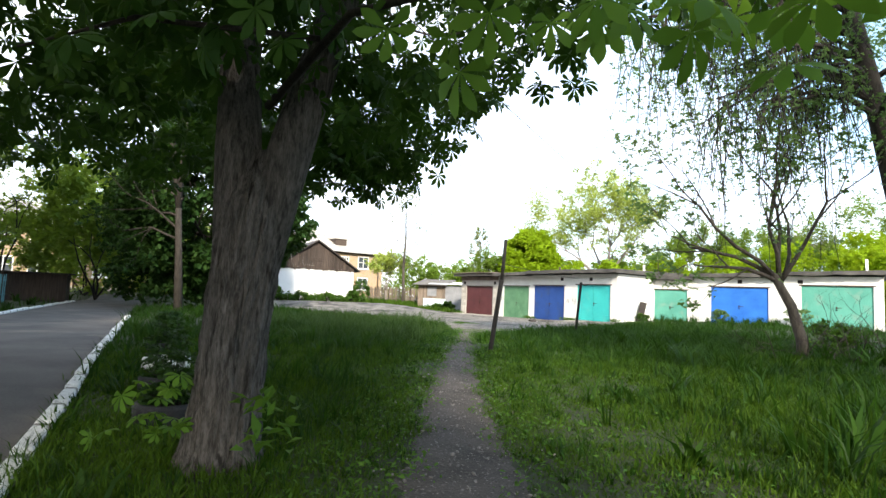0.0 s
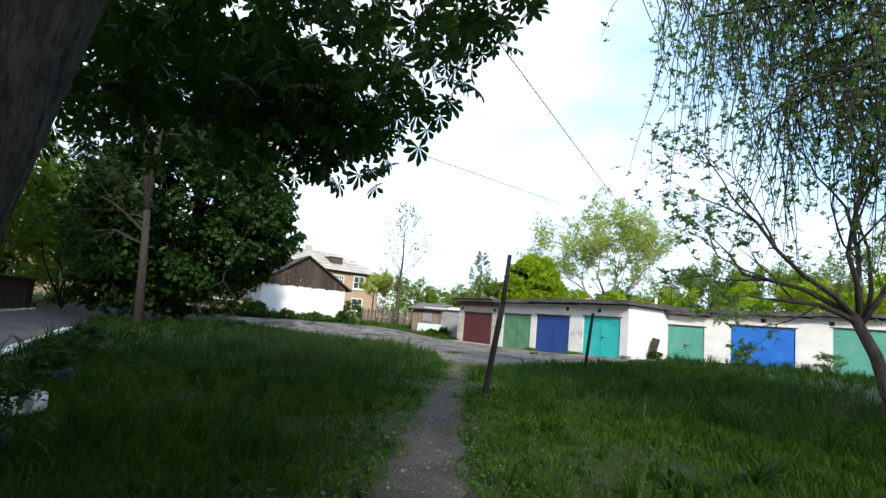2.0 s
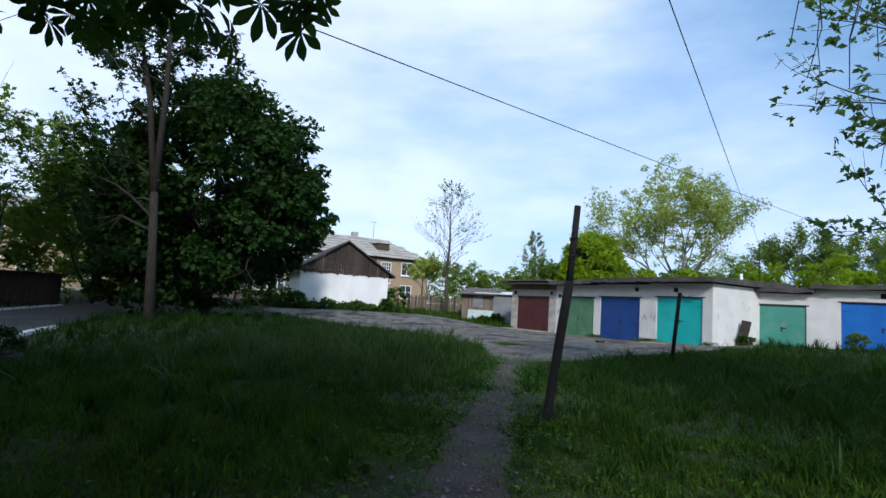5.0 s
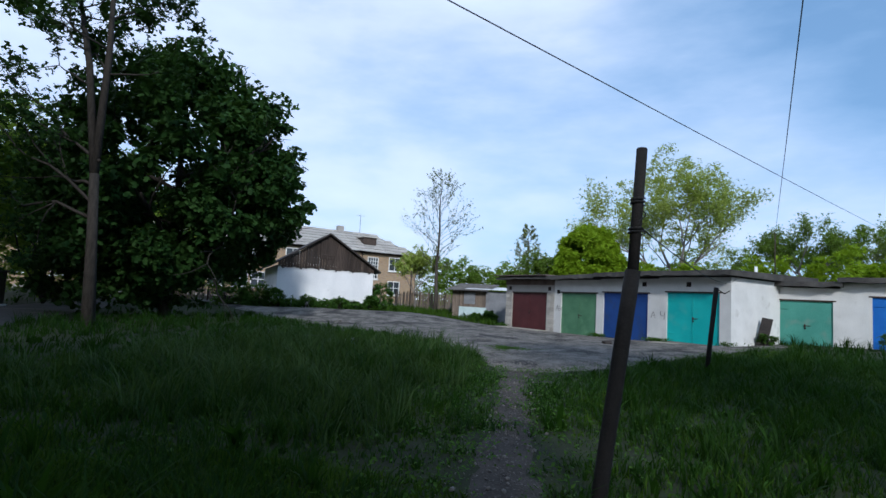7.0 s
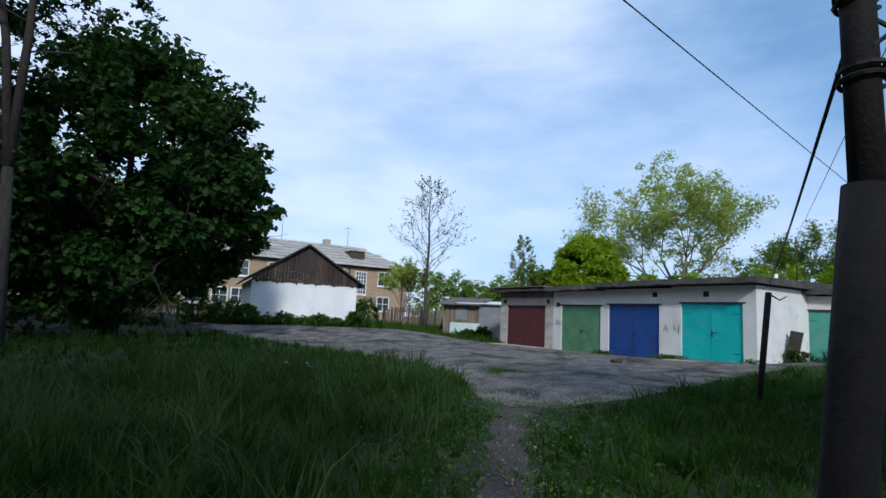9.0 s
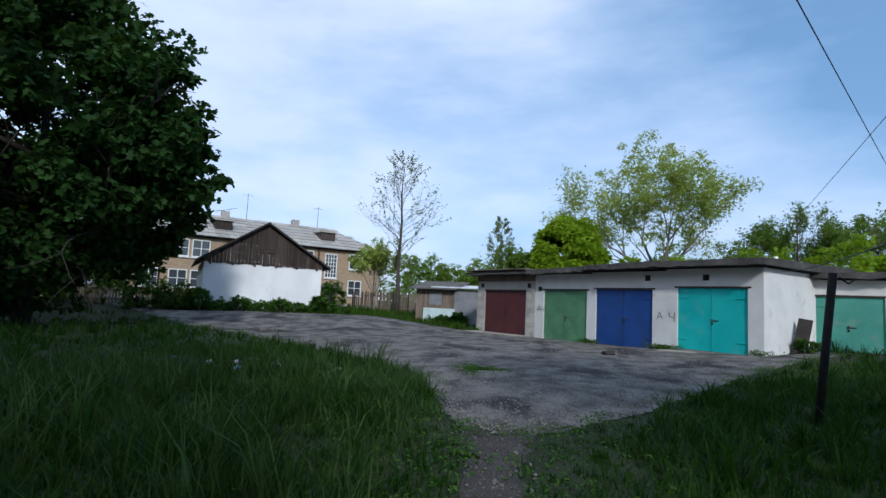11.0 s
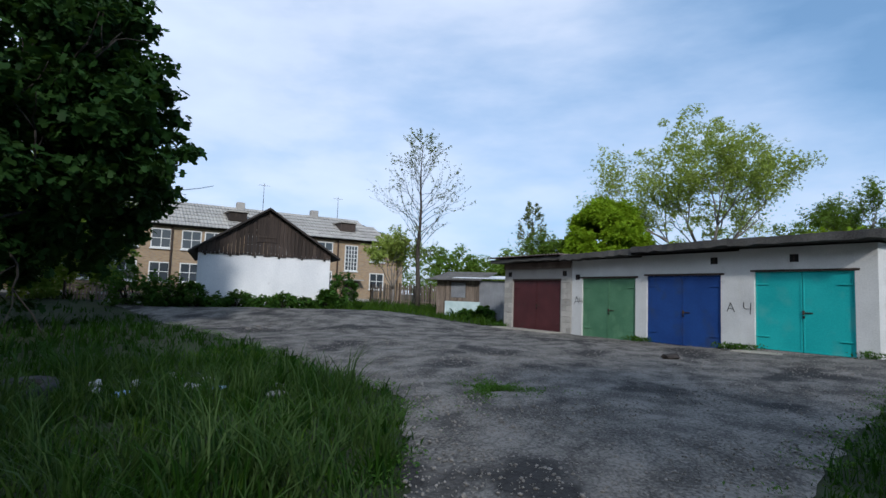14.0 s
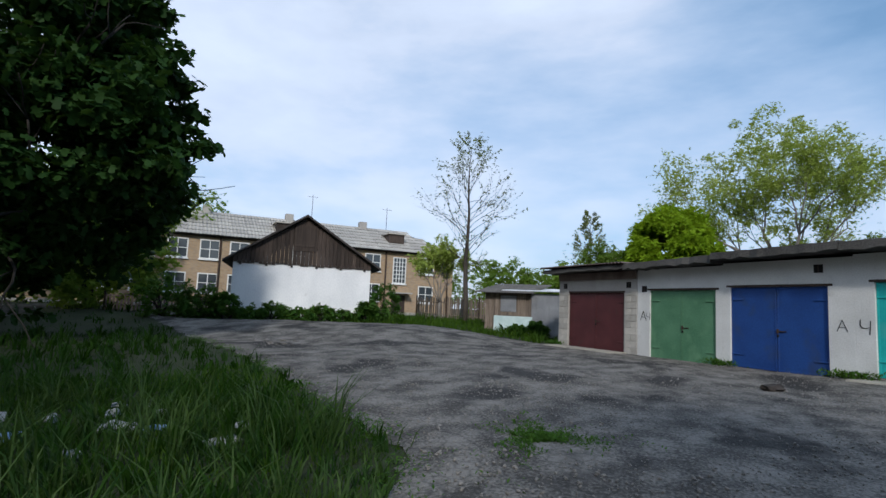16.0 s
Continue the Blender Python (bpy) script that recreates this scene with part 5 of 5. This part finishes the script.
thicket("back_trees", [(17, 64, 2.8, 7.5), (23, 62, 3, 8.6), (26, 60, 3.2, 10), (30, 60, 3.2, 11), (34.5, 58, 3.4, 13), (39, 57, 3.6, 14), (44, 55, 3.6, 14.5), (49, 52, 4, 15)], L_LIGHT, 57, "light green trees in a row behind the garages", 3400, (0.18, 0.36), 0.5)
thicket("lane_trees", [(-24, 31, 4.0, 9), (-29, 36, 4.5, 10), (-26, 41, 3.5, 7.5), (-33, 45, 5, 11), (-27, 27, 4.6, 12), (-30, 22, 5, 15), (-38, 58, 6, 12), (-48, 70, 7, 12), (-24, 18, 3.2, 6)], L_LIGHT, 53, "leafy trees and bushes along the lane", 3200, (0.28, 0.5), 0.4)
# mostly out of view: added between sun and meadow to darken the grass
thicket("shade_trees", [(-19.5, 13.5, 4.6, 17), (-16, 8.5, 4.6, 18), (-12.5, 4, 4.6, 18), (-9, -0.5, 4.6, 18), (-6.5, -6, 4.6, 17), (-26, 16, 5, 15), (-22, 6, 5, 16), (4.4, -11.5, 4.0, 15)], L_MAPLE, 54, "tall trees, mostly out of view, added to shade the grass", 5200, (0.32, 0.55), 3.4)
# never in view: sparse crowns added to dapple the sun near the start
thicket("unseen_thin_trees", [(-4.5, -9, 3.9, 14), (-0.8, -11, 4.4, 15), (12.8, 0.5, 3.8, 15), (17, -2, 3.8, 14)], L_MAPLE, 56, "thin-leaved trees added out of view to half-shade the ground", 1500, (0.3, 0.5), 3.4)
thicket("wall_weeds", [(-16.28, 39.21, 0.7, 1.6), (-15.4, 39.87, 0.75, 0.99), (-14.58, 40.45, 0.75, 1.17), (-13.76, 41.02, 0.75, 0.95), (-12.94, 41.59, 0.75, 1.12), (-12.12, 42.16, 0.75, 0.99), (-11.27, 42.69, 0.6, 1.4), (-10.99, 43.86, 0.8, 2.3), (-17.35, 38.82, 0.9, 1.9), (-18.85, 38.52, 1.2, 2.1), (-5.0, 46.2, 0.5, 0.6), (-4.0, 46.0, 0.45, 0.8)], L_WEED, 55, "dark weeds and nettles along the shed wall", 700, (0.14, 0.26), 0.1)


# ---- fences ----
def picket(name, a, b, h, material, label, step=0.16, width=0.11):
    root = empty(name, Matrix.Identity(4), label, "fence")
    a, b = Vector(a), Vector(b)
    n = int((b - a).length / step)
    ang = math.degrees(math.atan2(b.y - a.y, b.x - a.x))
    me = bpy.data.meshes.new("slat")
    bm = box(-width / 2, width / 2, -0.012, 0.012, 0, 1, 0.004)
    bm.to_mesh(me)
    bm.free()
    me.materials.append(material)
    for i in range(n):
        p = a.lerp(b, (i + 0.5) / n)
        ob = new("slat", me)
        ob.parent = root
        ob.matrix_basis = pose(p.x, p.y, ground_z(p.x, p.y) - 0.05, np.random.uniform(-2, 2), np.random.uniform(-2, 2), ang)
        ob.scale = (1, 1, h * np.random.uniform(0.9, 1.05))
    for z in (0.3, 0.8):
        v, f = tube_data([(a.x, a.y, ground_z(a.x, a.y) + h * z), (b.x, b.y, ground_z(b.x, b.y) + h * z)], [0.03, 0.03], 6)
        mesh_from("rail", v, f, material, root)
    for i in range(int((b - a).length / 2.4) + 1):
        p = a.lerp(b, min(1, i * 2.4 / (b - a).length))
        v, f = tube_data([(p.x, p.y, ground_z(p.x, p.y) - 0.2), (p.x, p.y, ground_z(p.x, p.y) + h * 1.05)], [0.05, 0.05], 8)
        mesh_from("post", v, f, M_RUST, root)
    return root


for _a, _b, _h, _m, _t in (((-16.2, 15.0, 0), (-22.6, 23.5, 0), 1.35, M_BLUEFENCE, "blue-green painted slat fence beside the lane"),
                           ((-46, 62, 0), (-36.5, 62, 0), 1.9, M_RED, "faded red picket fence at the lane's end"),
                           ((-13.0, 53.5, 0), (-6.8, 51.5, 0), 1.5, M_GREYPLANK, "weathered grey board fence"),
                           ((-24.5, 40.5, 0), (-20.0, 44.5, 0), 0.9, M_GREYPLANK, "low weathered picket fence")):
    picket("fence", _a, _b, _h, _m, _t)


def board_fence_hut():
    root = empty("lean_to", pose(-24.6, 27.0, 0, 0, 0, 35), "small dark plank lean-to by the lane", "shed")
    part("wall", box(-1.6, 1.6, 0, 1.6, -0.2, 1.5, 0.01), M_PLANK, root)
    part("roof", box(-1.8, 1.8, -0.25, 1.8, 1.5, 1.58, 0.01), M_DARKROOF, root)


board_fence_hut()


# ---- old tyres in the grass ----
def tyre(x, y, z, rad, label, paint=None, tilt=(0, 0)):
    bm = bmesh.new()
    prof = [(rad, -0.06), (rad, 0.06), (rad * 0.95, 0.09), (rad * 0.66, 0.085), (rad * 0.6, 0.05), (rad * 0.6, -0.05), (rad * 0.66, -0.085), (rad * 0.95, -0.09)]
    n = 28
    rings = [[bm.verts.new((r * math.cos(2 * math.pi * i / n), r * math.sin(2 * math.pi * i / n), zz)) for r, zz in prof] for i in range(n)]
    for i in range(n):
        p, q = rings[i], rings[(i + 1) % n]
        for k in range(len(prof)):
            bm.faces.new((p[k], q[k], q[(k + 1) % len(prof)], p[(k + 1) % len(prof)]))
    bmesh.ops.recalc_face_normals(bm, faces=bm.faces)
    ob = obj("tyre", bm, paint or M_RUBBER, None, pose(x, y, z, *tilt))
    return tagged(ob, label, "tyre", "old tyres used as flower beds")


for _i, (_x, _y) in enumerate(((-1.5, 4.9), (-2.4, 6.2), (-3.3, 7.5), (-4.3, 9.0), (-5.3, 10.5), (-6.3, 12.0))):
    tyre(_x, _y, ground_z(_x, _y) + 0.1, 0.33, "half-buried old tyre used as a flower bed", M_KERB if _i == 2 else None)
    shrub(_x, _y, 0.32, 0.55, L_MAPLE, 60 + _i, "dark low plant growing inside an old tyre", 260, (0.07, 0.14), name="plant", group="plants in old tyres")


tyre(-5.7, 22.4, ground_z(-5.7, 22.4) + 0.06, 0.4, "old black tyre lying in the long grass", None, (8, 0))


# ---- litter, stones, weeds ----
def lump(name, x, y, w, d, h, material, label, category, seed, turn=0.0, group=""):
    r = np.random.default_rng(seed)
    bm = bmesh.new()
    bmesh.ops.create_icosphere(bm, subdivisions=2, radius=0.5)
    for v in bm.verts:
        s = 1 + 0.75 * noise.noise(v.co * 3.6 + Vector((seed, 0, 0)))
        v.co = Vector((v.co.x * w * s, v.co.y * d * s, max(-0.3, v.co.z) * h * s))
    return tagged(obj(name, bm, material, None, pose(x, y, ground_z(x, y) + h * 0.3 + 0.02, 0, 0, turn)), label, category, group)


_r = np.random.default_rng(70)
for _i in range(16):
    _x, _y = _r.normal(-4.6, 0.8), _r.normal(23.6, 0.8)
    lump("litter", _x, _y, _r.uniform(0.12, 0.3), _r.uniform(0.08, 0.2), _r.uniform(0.05, 0.11), M_LITTERB if _i % 6 == 0 else M_LITTER, "crumpled pale plastic litter in the grass", "litter", 80 + _i, _r.uniform(0, 360), "litter in the grass")
for _i in range(7):
    _x, _y = _r.normal(-9.3, 0.7), _r.normal(33.9, 0.4)
    lump("rubble", _x, _y, _r.uniform(0.15, 0.5), _r.uniform(0.1, 0.3), _r.uniform(0.05, 0.12), M_STONE, "broken pale concrete rubble on the yard", "rubble", 110 + _i, _r.uniform(0, 360), "rubble on the yard")


def leaning_board():
    m = pose(8.62, 33.05, ground_z(8.6, 33.0), 0, 0, -30) @ Matrix.Rotation(radians(9), 4, "Y") @ Matrix.Rotation(radians(-12), 4, "X")
    tagged(obj("board", box(-0.2, 0.2, -0.02, 0.02, 0, 1.15, 0.006), M_DARKROOF, None, m), "weathered dark grey board leaning by the garage wall", "board")


# this lump takes the place of a pigeon on the yard
lump("rag", 2.62, 31.1, 0.42, 0.2, 0.2, M_DARKROOF, "dark crumpled lump in place of a pigeon on the asphalt", "rag", 140, 20)
leaning_board()
for _x, _y, _h in ((9.9, 38.0, 0.65), (22.2, 36.0, 1.3), (4.6, 40.0, 0.45)):
    v, f = tube_data([(_x, _y, 2.9), (_x, _y, 3.2 + _h)], [0.07, 0.07], 10)
    tagged(mesh_from("flue_pipe", v, f, M_FRAME if _x != 4.6 else M_RUST, None, True), "short flue pipe standing on the garage roof", "pipe")


def on_path(x, y):
    c = np.interp(y, _pm[:, 1], _pm[:, 0])
    w = np.interp(y, _pm[:, 1], _pm[:, 2]) / 2
    return (np.abs(x - c) - w), y


def inside(px, py, poly):
    """Which of many points lie within a polygon."""
    res = np.zeros(len(px), bool)
    n = len(poly)
    for i in range(n):
        x0, y0 = poly[i]
        x1, y1 = poly[(i + 1) % n]
        cross = ((y0 > py) != (y1 > py)) & (px < (x1 - x0) * (py - y0) / (y1 - y0 + 1e-12) + x0)
        res ^= cross
    return res


YARD_POLY = YARD_NEAR + YARD_FAR[::-1]
ROAD_POLY = KERB_N + KERB_F[::-1]
F1_BACK = [tuple((F1 @ Vector(p))[:2]) for p in ((-0.5, 0, 0), (13.6, 0, 0), (13.6, 6, 0), (-0.5, 6, 0))]
F2_BACK = [tuple((F2 @ Vector(p))[:2]) for p in ((-0.6, 0, 0), (10.9, 0, 0), (10.9, 6, 0), (-0.6, 6, 0))]


def ground_many(x, y):
    s = lambda q: (lambda c: c * c * (3 - 2 * c))(np.clip(q, 0, 1))
    z = 0.46 * s((x - 2.0) / 12.0) * s((y + 2) / 8)
    z += 0.45 * s((y - 33) / 7) * s((-3 - x) / 6)
    return z - 0.16 * s((13 - y) / 7) * s((x + 6) / 5) * s((7 - x) / 4)


def free_ground(n, x0, x1, y0, y1, r, gap=0.0):
    x, y = r.uniform(x0, x1, n), r.uniform(y0, y1, n)
    edge, _ = on_path(x, y)
    ok = ~inside(x, y, YARD_POLY) & ~inside(x, y, ROAD_POLY) & ~inside(x, y, F1_BACK) & ~inside(x, y, F2_BACK)
    near = (y > -4) & (y < 20.4)
    ok &= ~near | (edge > gap + 0.12 * np.sin(y * 5 + x * 3))
    return x[ok], y[ok], np.where(near, edge, 9.0)[ok]


def grass(name, n, area, r, height, width, label, gap=0.0, short=True, leaf=L_GRASS):
    """Bent blades of grass, lower beside the trodden path."""
    x, y, edge = free_ground(n, *area, r, gap)
    n = len(x)
    # two blades in three draw together into tufts that share a lean and a height
    knots = max(1, n // 22)
    of = r.integers(0, knots, n)
    kx, ky = x[:knots].copy(), y[:knots].copy()
    tuft = r.uniform(0, 1, n) < (0.3 if leaf is L_TURF else 0.66)
    size = r.uniform(0.02, 0.09, knots)
    gx_, gy_ = kx[of] + r.normal(0, 1, n) * size[of], ky[of] + r.normal(0, 1, n) * size[of]
    x, y = np.where(tuft, gx_, x), np.where(tuft, gy_, y)
    edge = np.where(tuft, edge[:knots][of], edge)
    tall = np.clip(r.lognormal(-0.1, 0.45, knots), 0.35, 2.2)
    way = r.uniform(0, 2 * np.pi, knots)
    patch = np.array([noise.noise((a * 0.5, b * 0.5, 5.0)) + 0.6 * noise.noise((a * 1.7, b * 1.7, 2.0)) for a, b in zip(x, y)])
    h = height * r.uniform(0.45, 1.2, n) * np.clip(1 + 0.95 * patch, 0.4, 2.0) * np.where(tuft, tall[of], 0.75)
    if short:
        h *= np.clip(0.3 + edge * 0.5, 0.3, 1.0)
        line = resample(YARD_NEAR, 90)
        away = np.min(np.hypot(x[:, None] - line[None, :, 0], y[:, None] - line[None, :, 1]), axis=1)
        h *= np.clip(0.22 + away * 0.9, 0.22, 1.0)
    h = np.minimum(h, height * 1.7)
    w = width * r.uniform(0.6, 1.3, n)
    a = np.where(tuft, way[of] + r.normal(0, 0.9, n), r.uniform(0, 2 * np.pi, n))
    lean = h * r.uniform(0.2, 1.1, n)
    b = a + r.normal(0, 0.6, n) + np.pi / 2
    z = ground_many(x, y) - 0.01
    cx, cy, lx, ly = np.cos(a) * w, np.sin(a) * w, np.cos(b) * lean, np.sin(b) * lean
    v = np.empty((n, 5, 3))
    v[:, 0] = np.stack([x - cx, y - cy, z], 1)
    v[:, 1] = np.stack([x + cx, y + cy, z], 1)
    v[:, 2] = np.stack([x + lx * 0.35 + cx * 0.8, y + ly * 0.35 + cy * 0.8, z + h * 0.6], 1)
    v[:, 3] = np.stack([x + lx * 0.35 - cx * 0.8, y + ly * 0.35 - cy * 0.8, z + h * 0.6], 1)
    v[:, 4] = np.stack([x + lx, y + ly, z + h * 0.95], 1)
    t = np.array([(0, 1, 2), (0, 2, 3), (3, 2, 4)])[None] + (np.arange(n) * 5)[:, None, None]
    return tagged(tri_mesh(name, v.reshape(-1, 3), t.reshape(-1, 3), leaf), label, "grass", kind="stuff")


_r = np.random.default_rng(90)
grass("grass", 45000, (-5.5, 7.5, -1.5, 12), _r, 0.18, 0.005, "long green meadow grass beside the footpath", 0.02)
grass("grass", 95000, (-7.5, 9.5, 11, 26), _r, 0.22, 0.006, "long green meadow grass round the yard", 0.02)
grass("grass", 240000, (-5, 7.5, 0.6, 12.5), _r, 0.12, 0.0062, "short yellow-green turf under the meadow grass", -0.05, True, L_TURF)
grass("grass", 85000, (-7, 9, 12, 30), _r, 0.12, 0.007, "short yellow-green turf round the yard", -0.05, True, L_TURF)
grass("grass", 13000, (-6.5, -0.6, 13, 24.5), _r, 0.4, 0.008, "tall arching grass gone to seed", 0.4, True, L_DRY)
grass("grass", 60000, (-16, 17, 4, 36), _r, 0.3, 0.012, "tall green grass on the banks")
grass("grass", 16000, (-24, -3, 42, 53), _r, 0.35, 0.02, "green verge grass round the shed", 0.0, True, L_TURF)
grass("grass", 40000, (-50, 40, -15, 75), _r, 0.3, 0.03, "rough grass farther off")


def weeds():
    """Broad low leaves along the path and in patches of the meadow."""
    x, y, edge = free_ground(64000, -4.5, 5.5, -1, 21, _r, -0.16)
    patch = np.array([noise.noise((a * 0.8, b * 0.8, 9.0)) for a, b in zip(x, y)])
    keep = (_r.uniform(0, 1, len(x)) < np.exp(-np.abs(edge) * 1.5) + 0.25 * (patch > 0.15))
    x, y = x[keep], y[keep]
    p = np.stack([x, y, ground_many(x, y) + _r.uniform(0.015, 0.11, len(x))], 1)
    v, t = scatter(*OVAL, p, _r.uniform(0.022, 0.07, len(p)), _r, droop=0.0)
    tagged(tri_mesh("weeds", v, t, L_WEED), "low broad-leaved weeds edging the path", "weeds", kind="stuff")
    # fringe of low green over the yard's edge
    line = resample(YARD_NEAR[2:], 9000)
    px, py = (line + _r.normal(0, 0.15, line.shape)).T
    ok = np.array([noise.noise((u * 1.3, w * 1.3, 3.0)) for u, w in zip(px, py)]) > -0.1
    px, py = px[ok], py[ok]
    p = np.stack([px, py, ground_many(px, py) + _r.uniform(0.02, 0.09, len(px))], 1)
    v, t = scatter(*OVAL, p, _r.uniform(0.02, 0.055, len(px)), _r, droop=-0.4)
    tagged(tri_mesh("edge_weeds", v, t, L_WEED), "low weeds creeping over the asphalt's edge", "weeds", kind="stuff")
    # turf patch on the asphalt and green along the wall foot
    n = 5000
    a = _r.uniform(0, 6.28, n)
    rr = np.abs(_r.normal(0, 0.42, n)) * (1 + 0.5 * np.sin(3 * a + 1) + 0.3 * np.sin(7 * a))
    px, py = -0.65 + rr * np.cos(a) * 0.7, 25.1 + rr * np.sin(a) * 0.95
    ok = np.array([noise.noise((u * 3, w * 3, 1.0)) for u, w in zip(px, py)]) > -0.15
    px, py = px[ok], py[ok]
    n = len(px)
    p = np.stack([px, py, ground_many(px, py) + _r.uniform(0.02, 0.06, n)], 1)
    v, t = scatter(*OVAL, p, _r.uniform(0.02, 0.055, n), _r, droop=-0.5)
    tagged(tri_mesh("turf_patch", v, t, L_WEED), "small patch of turf growing through the asphalt", "weeds", kind="stuff")
    s = np.concatenate([_r.normal(c, 0.25, 160) for c in (6.85, 6.8, 10.2, 10.4, 13.5, -0.55, -0.7, 9.9)])
    p = np.array([tuple(F1 @ Vector((a, -abs(_r.normal(0.1, 0.12)), 0))) for a in s])
    p[:, 2] = ground_many(p[:, 0], p[:, 1]) + _r.uniform(0.02, 0.16, len(p))
    v, t = scatter(*OVAL, p, _r.uniform(0.05, 0.12, len(p)), _r, droop=-0.6)
    tagged(tri_mesh("wall_grass", v, t, L_WEED), "tufts of weeds at the foot of the garages", "weeds", kind="stuff")


weeds()


def pebbles():
    """Loose stones on the path and the yard."""
    ico = bmesh.new()
    bmesh.ops.create_icosphere(ico, subdivisions=1, radius=1.0)
    tv = [(v.co.x, v.co.y, v.co.z * 0.55) for v in ico.verts]
    tt = [tuple(v.index for v in f.verts) for f in ico.faces]
    ico.free()
    y = _r.uniform(0, 20, 1700)
    c, w = np.interp(y, _pm[:, 1], _pm[:, 0]), np.interp(y, _pm[:, 1], _pm[:, 2])
    x = c + _r.normal(0, 0.42, 1700) * w
    x2, y2 = _r.uniform(-10, 7, 60000), 19.5 + 21 * _r.uniform(0, 1, 60000) ** 1.7
    ok = inside(x2, y2, YARD_POLY) & (_r.uniform(0, 1, 60000) < 1.1 - (y2 - 19) / 26)
    for px, py, up, m, label in ((x, y, 0.028, M_STONE, "loose brown-grey stones on the footpath"), (x2[ok], y2[ok], 0.04, M_GRAVEL, "pale gravel strewn over the worn asphalt")):
        p = np.stack([px, py, ground_many(px, py) + up], 1)
        v, t = scatter(tv, tt, p, np.clip(_r.lognormal(-4.8, 0.5, len(p)), 0.003, 0.026), _r, droop=0)
        tagged(tri_mesh("gravel", v, t, m), label, "gravel", kind="stuff")


pebbles()
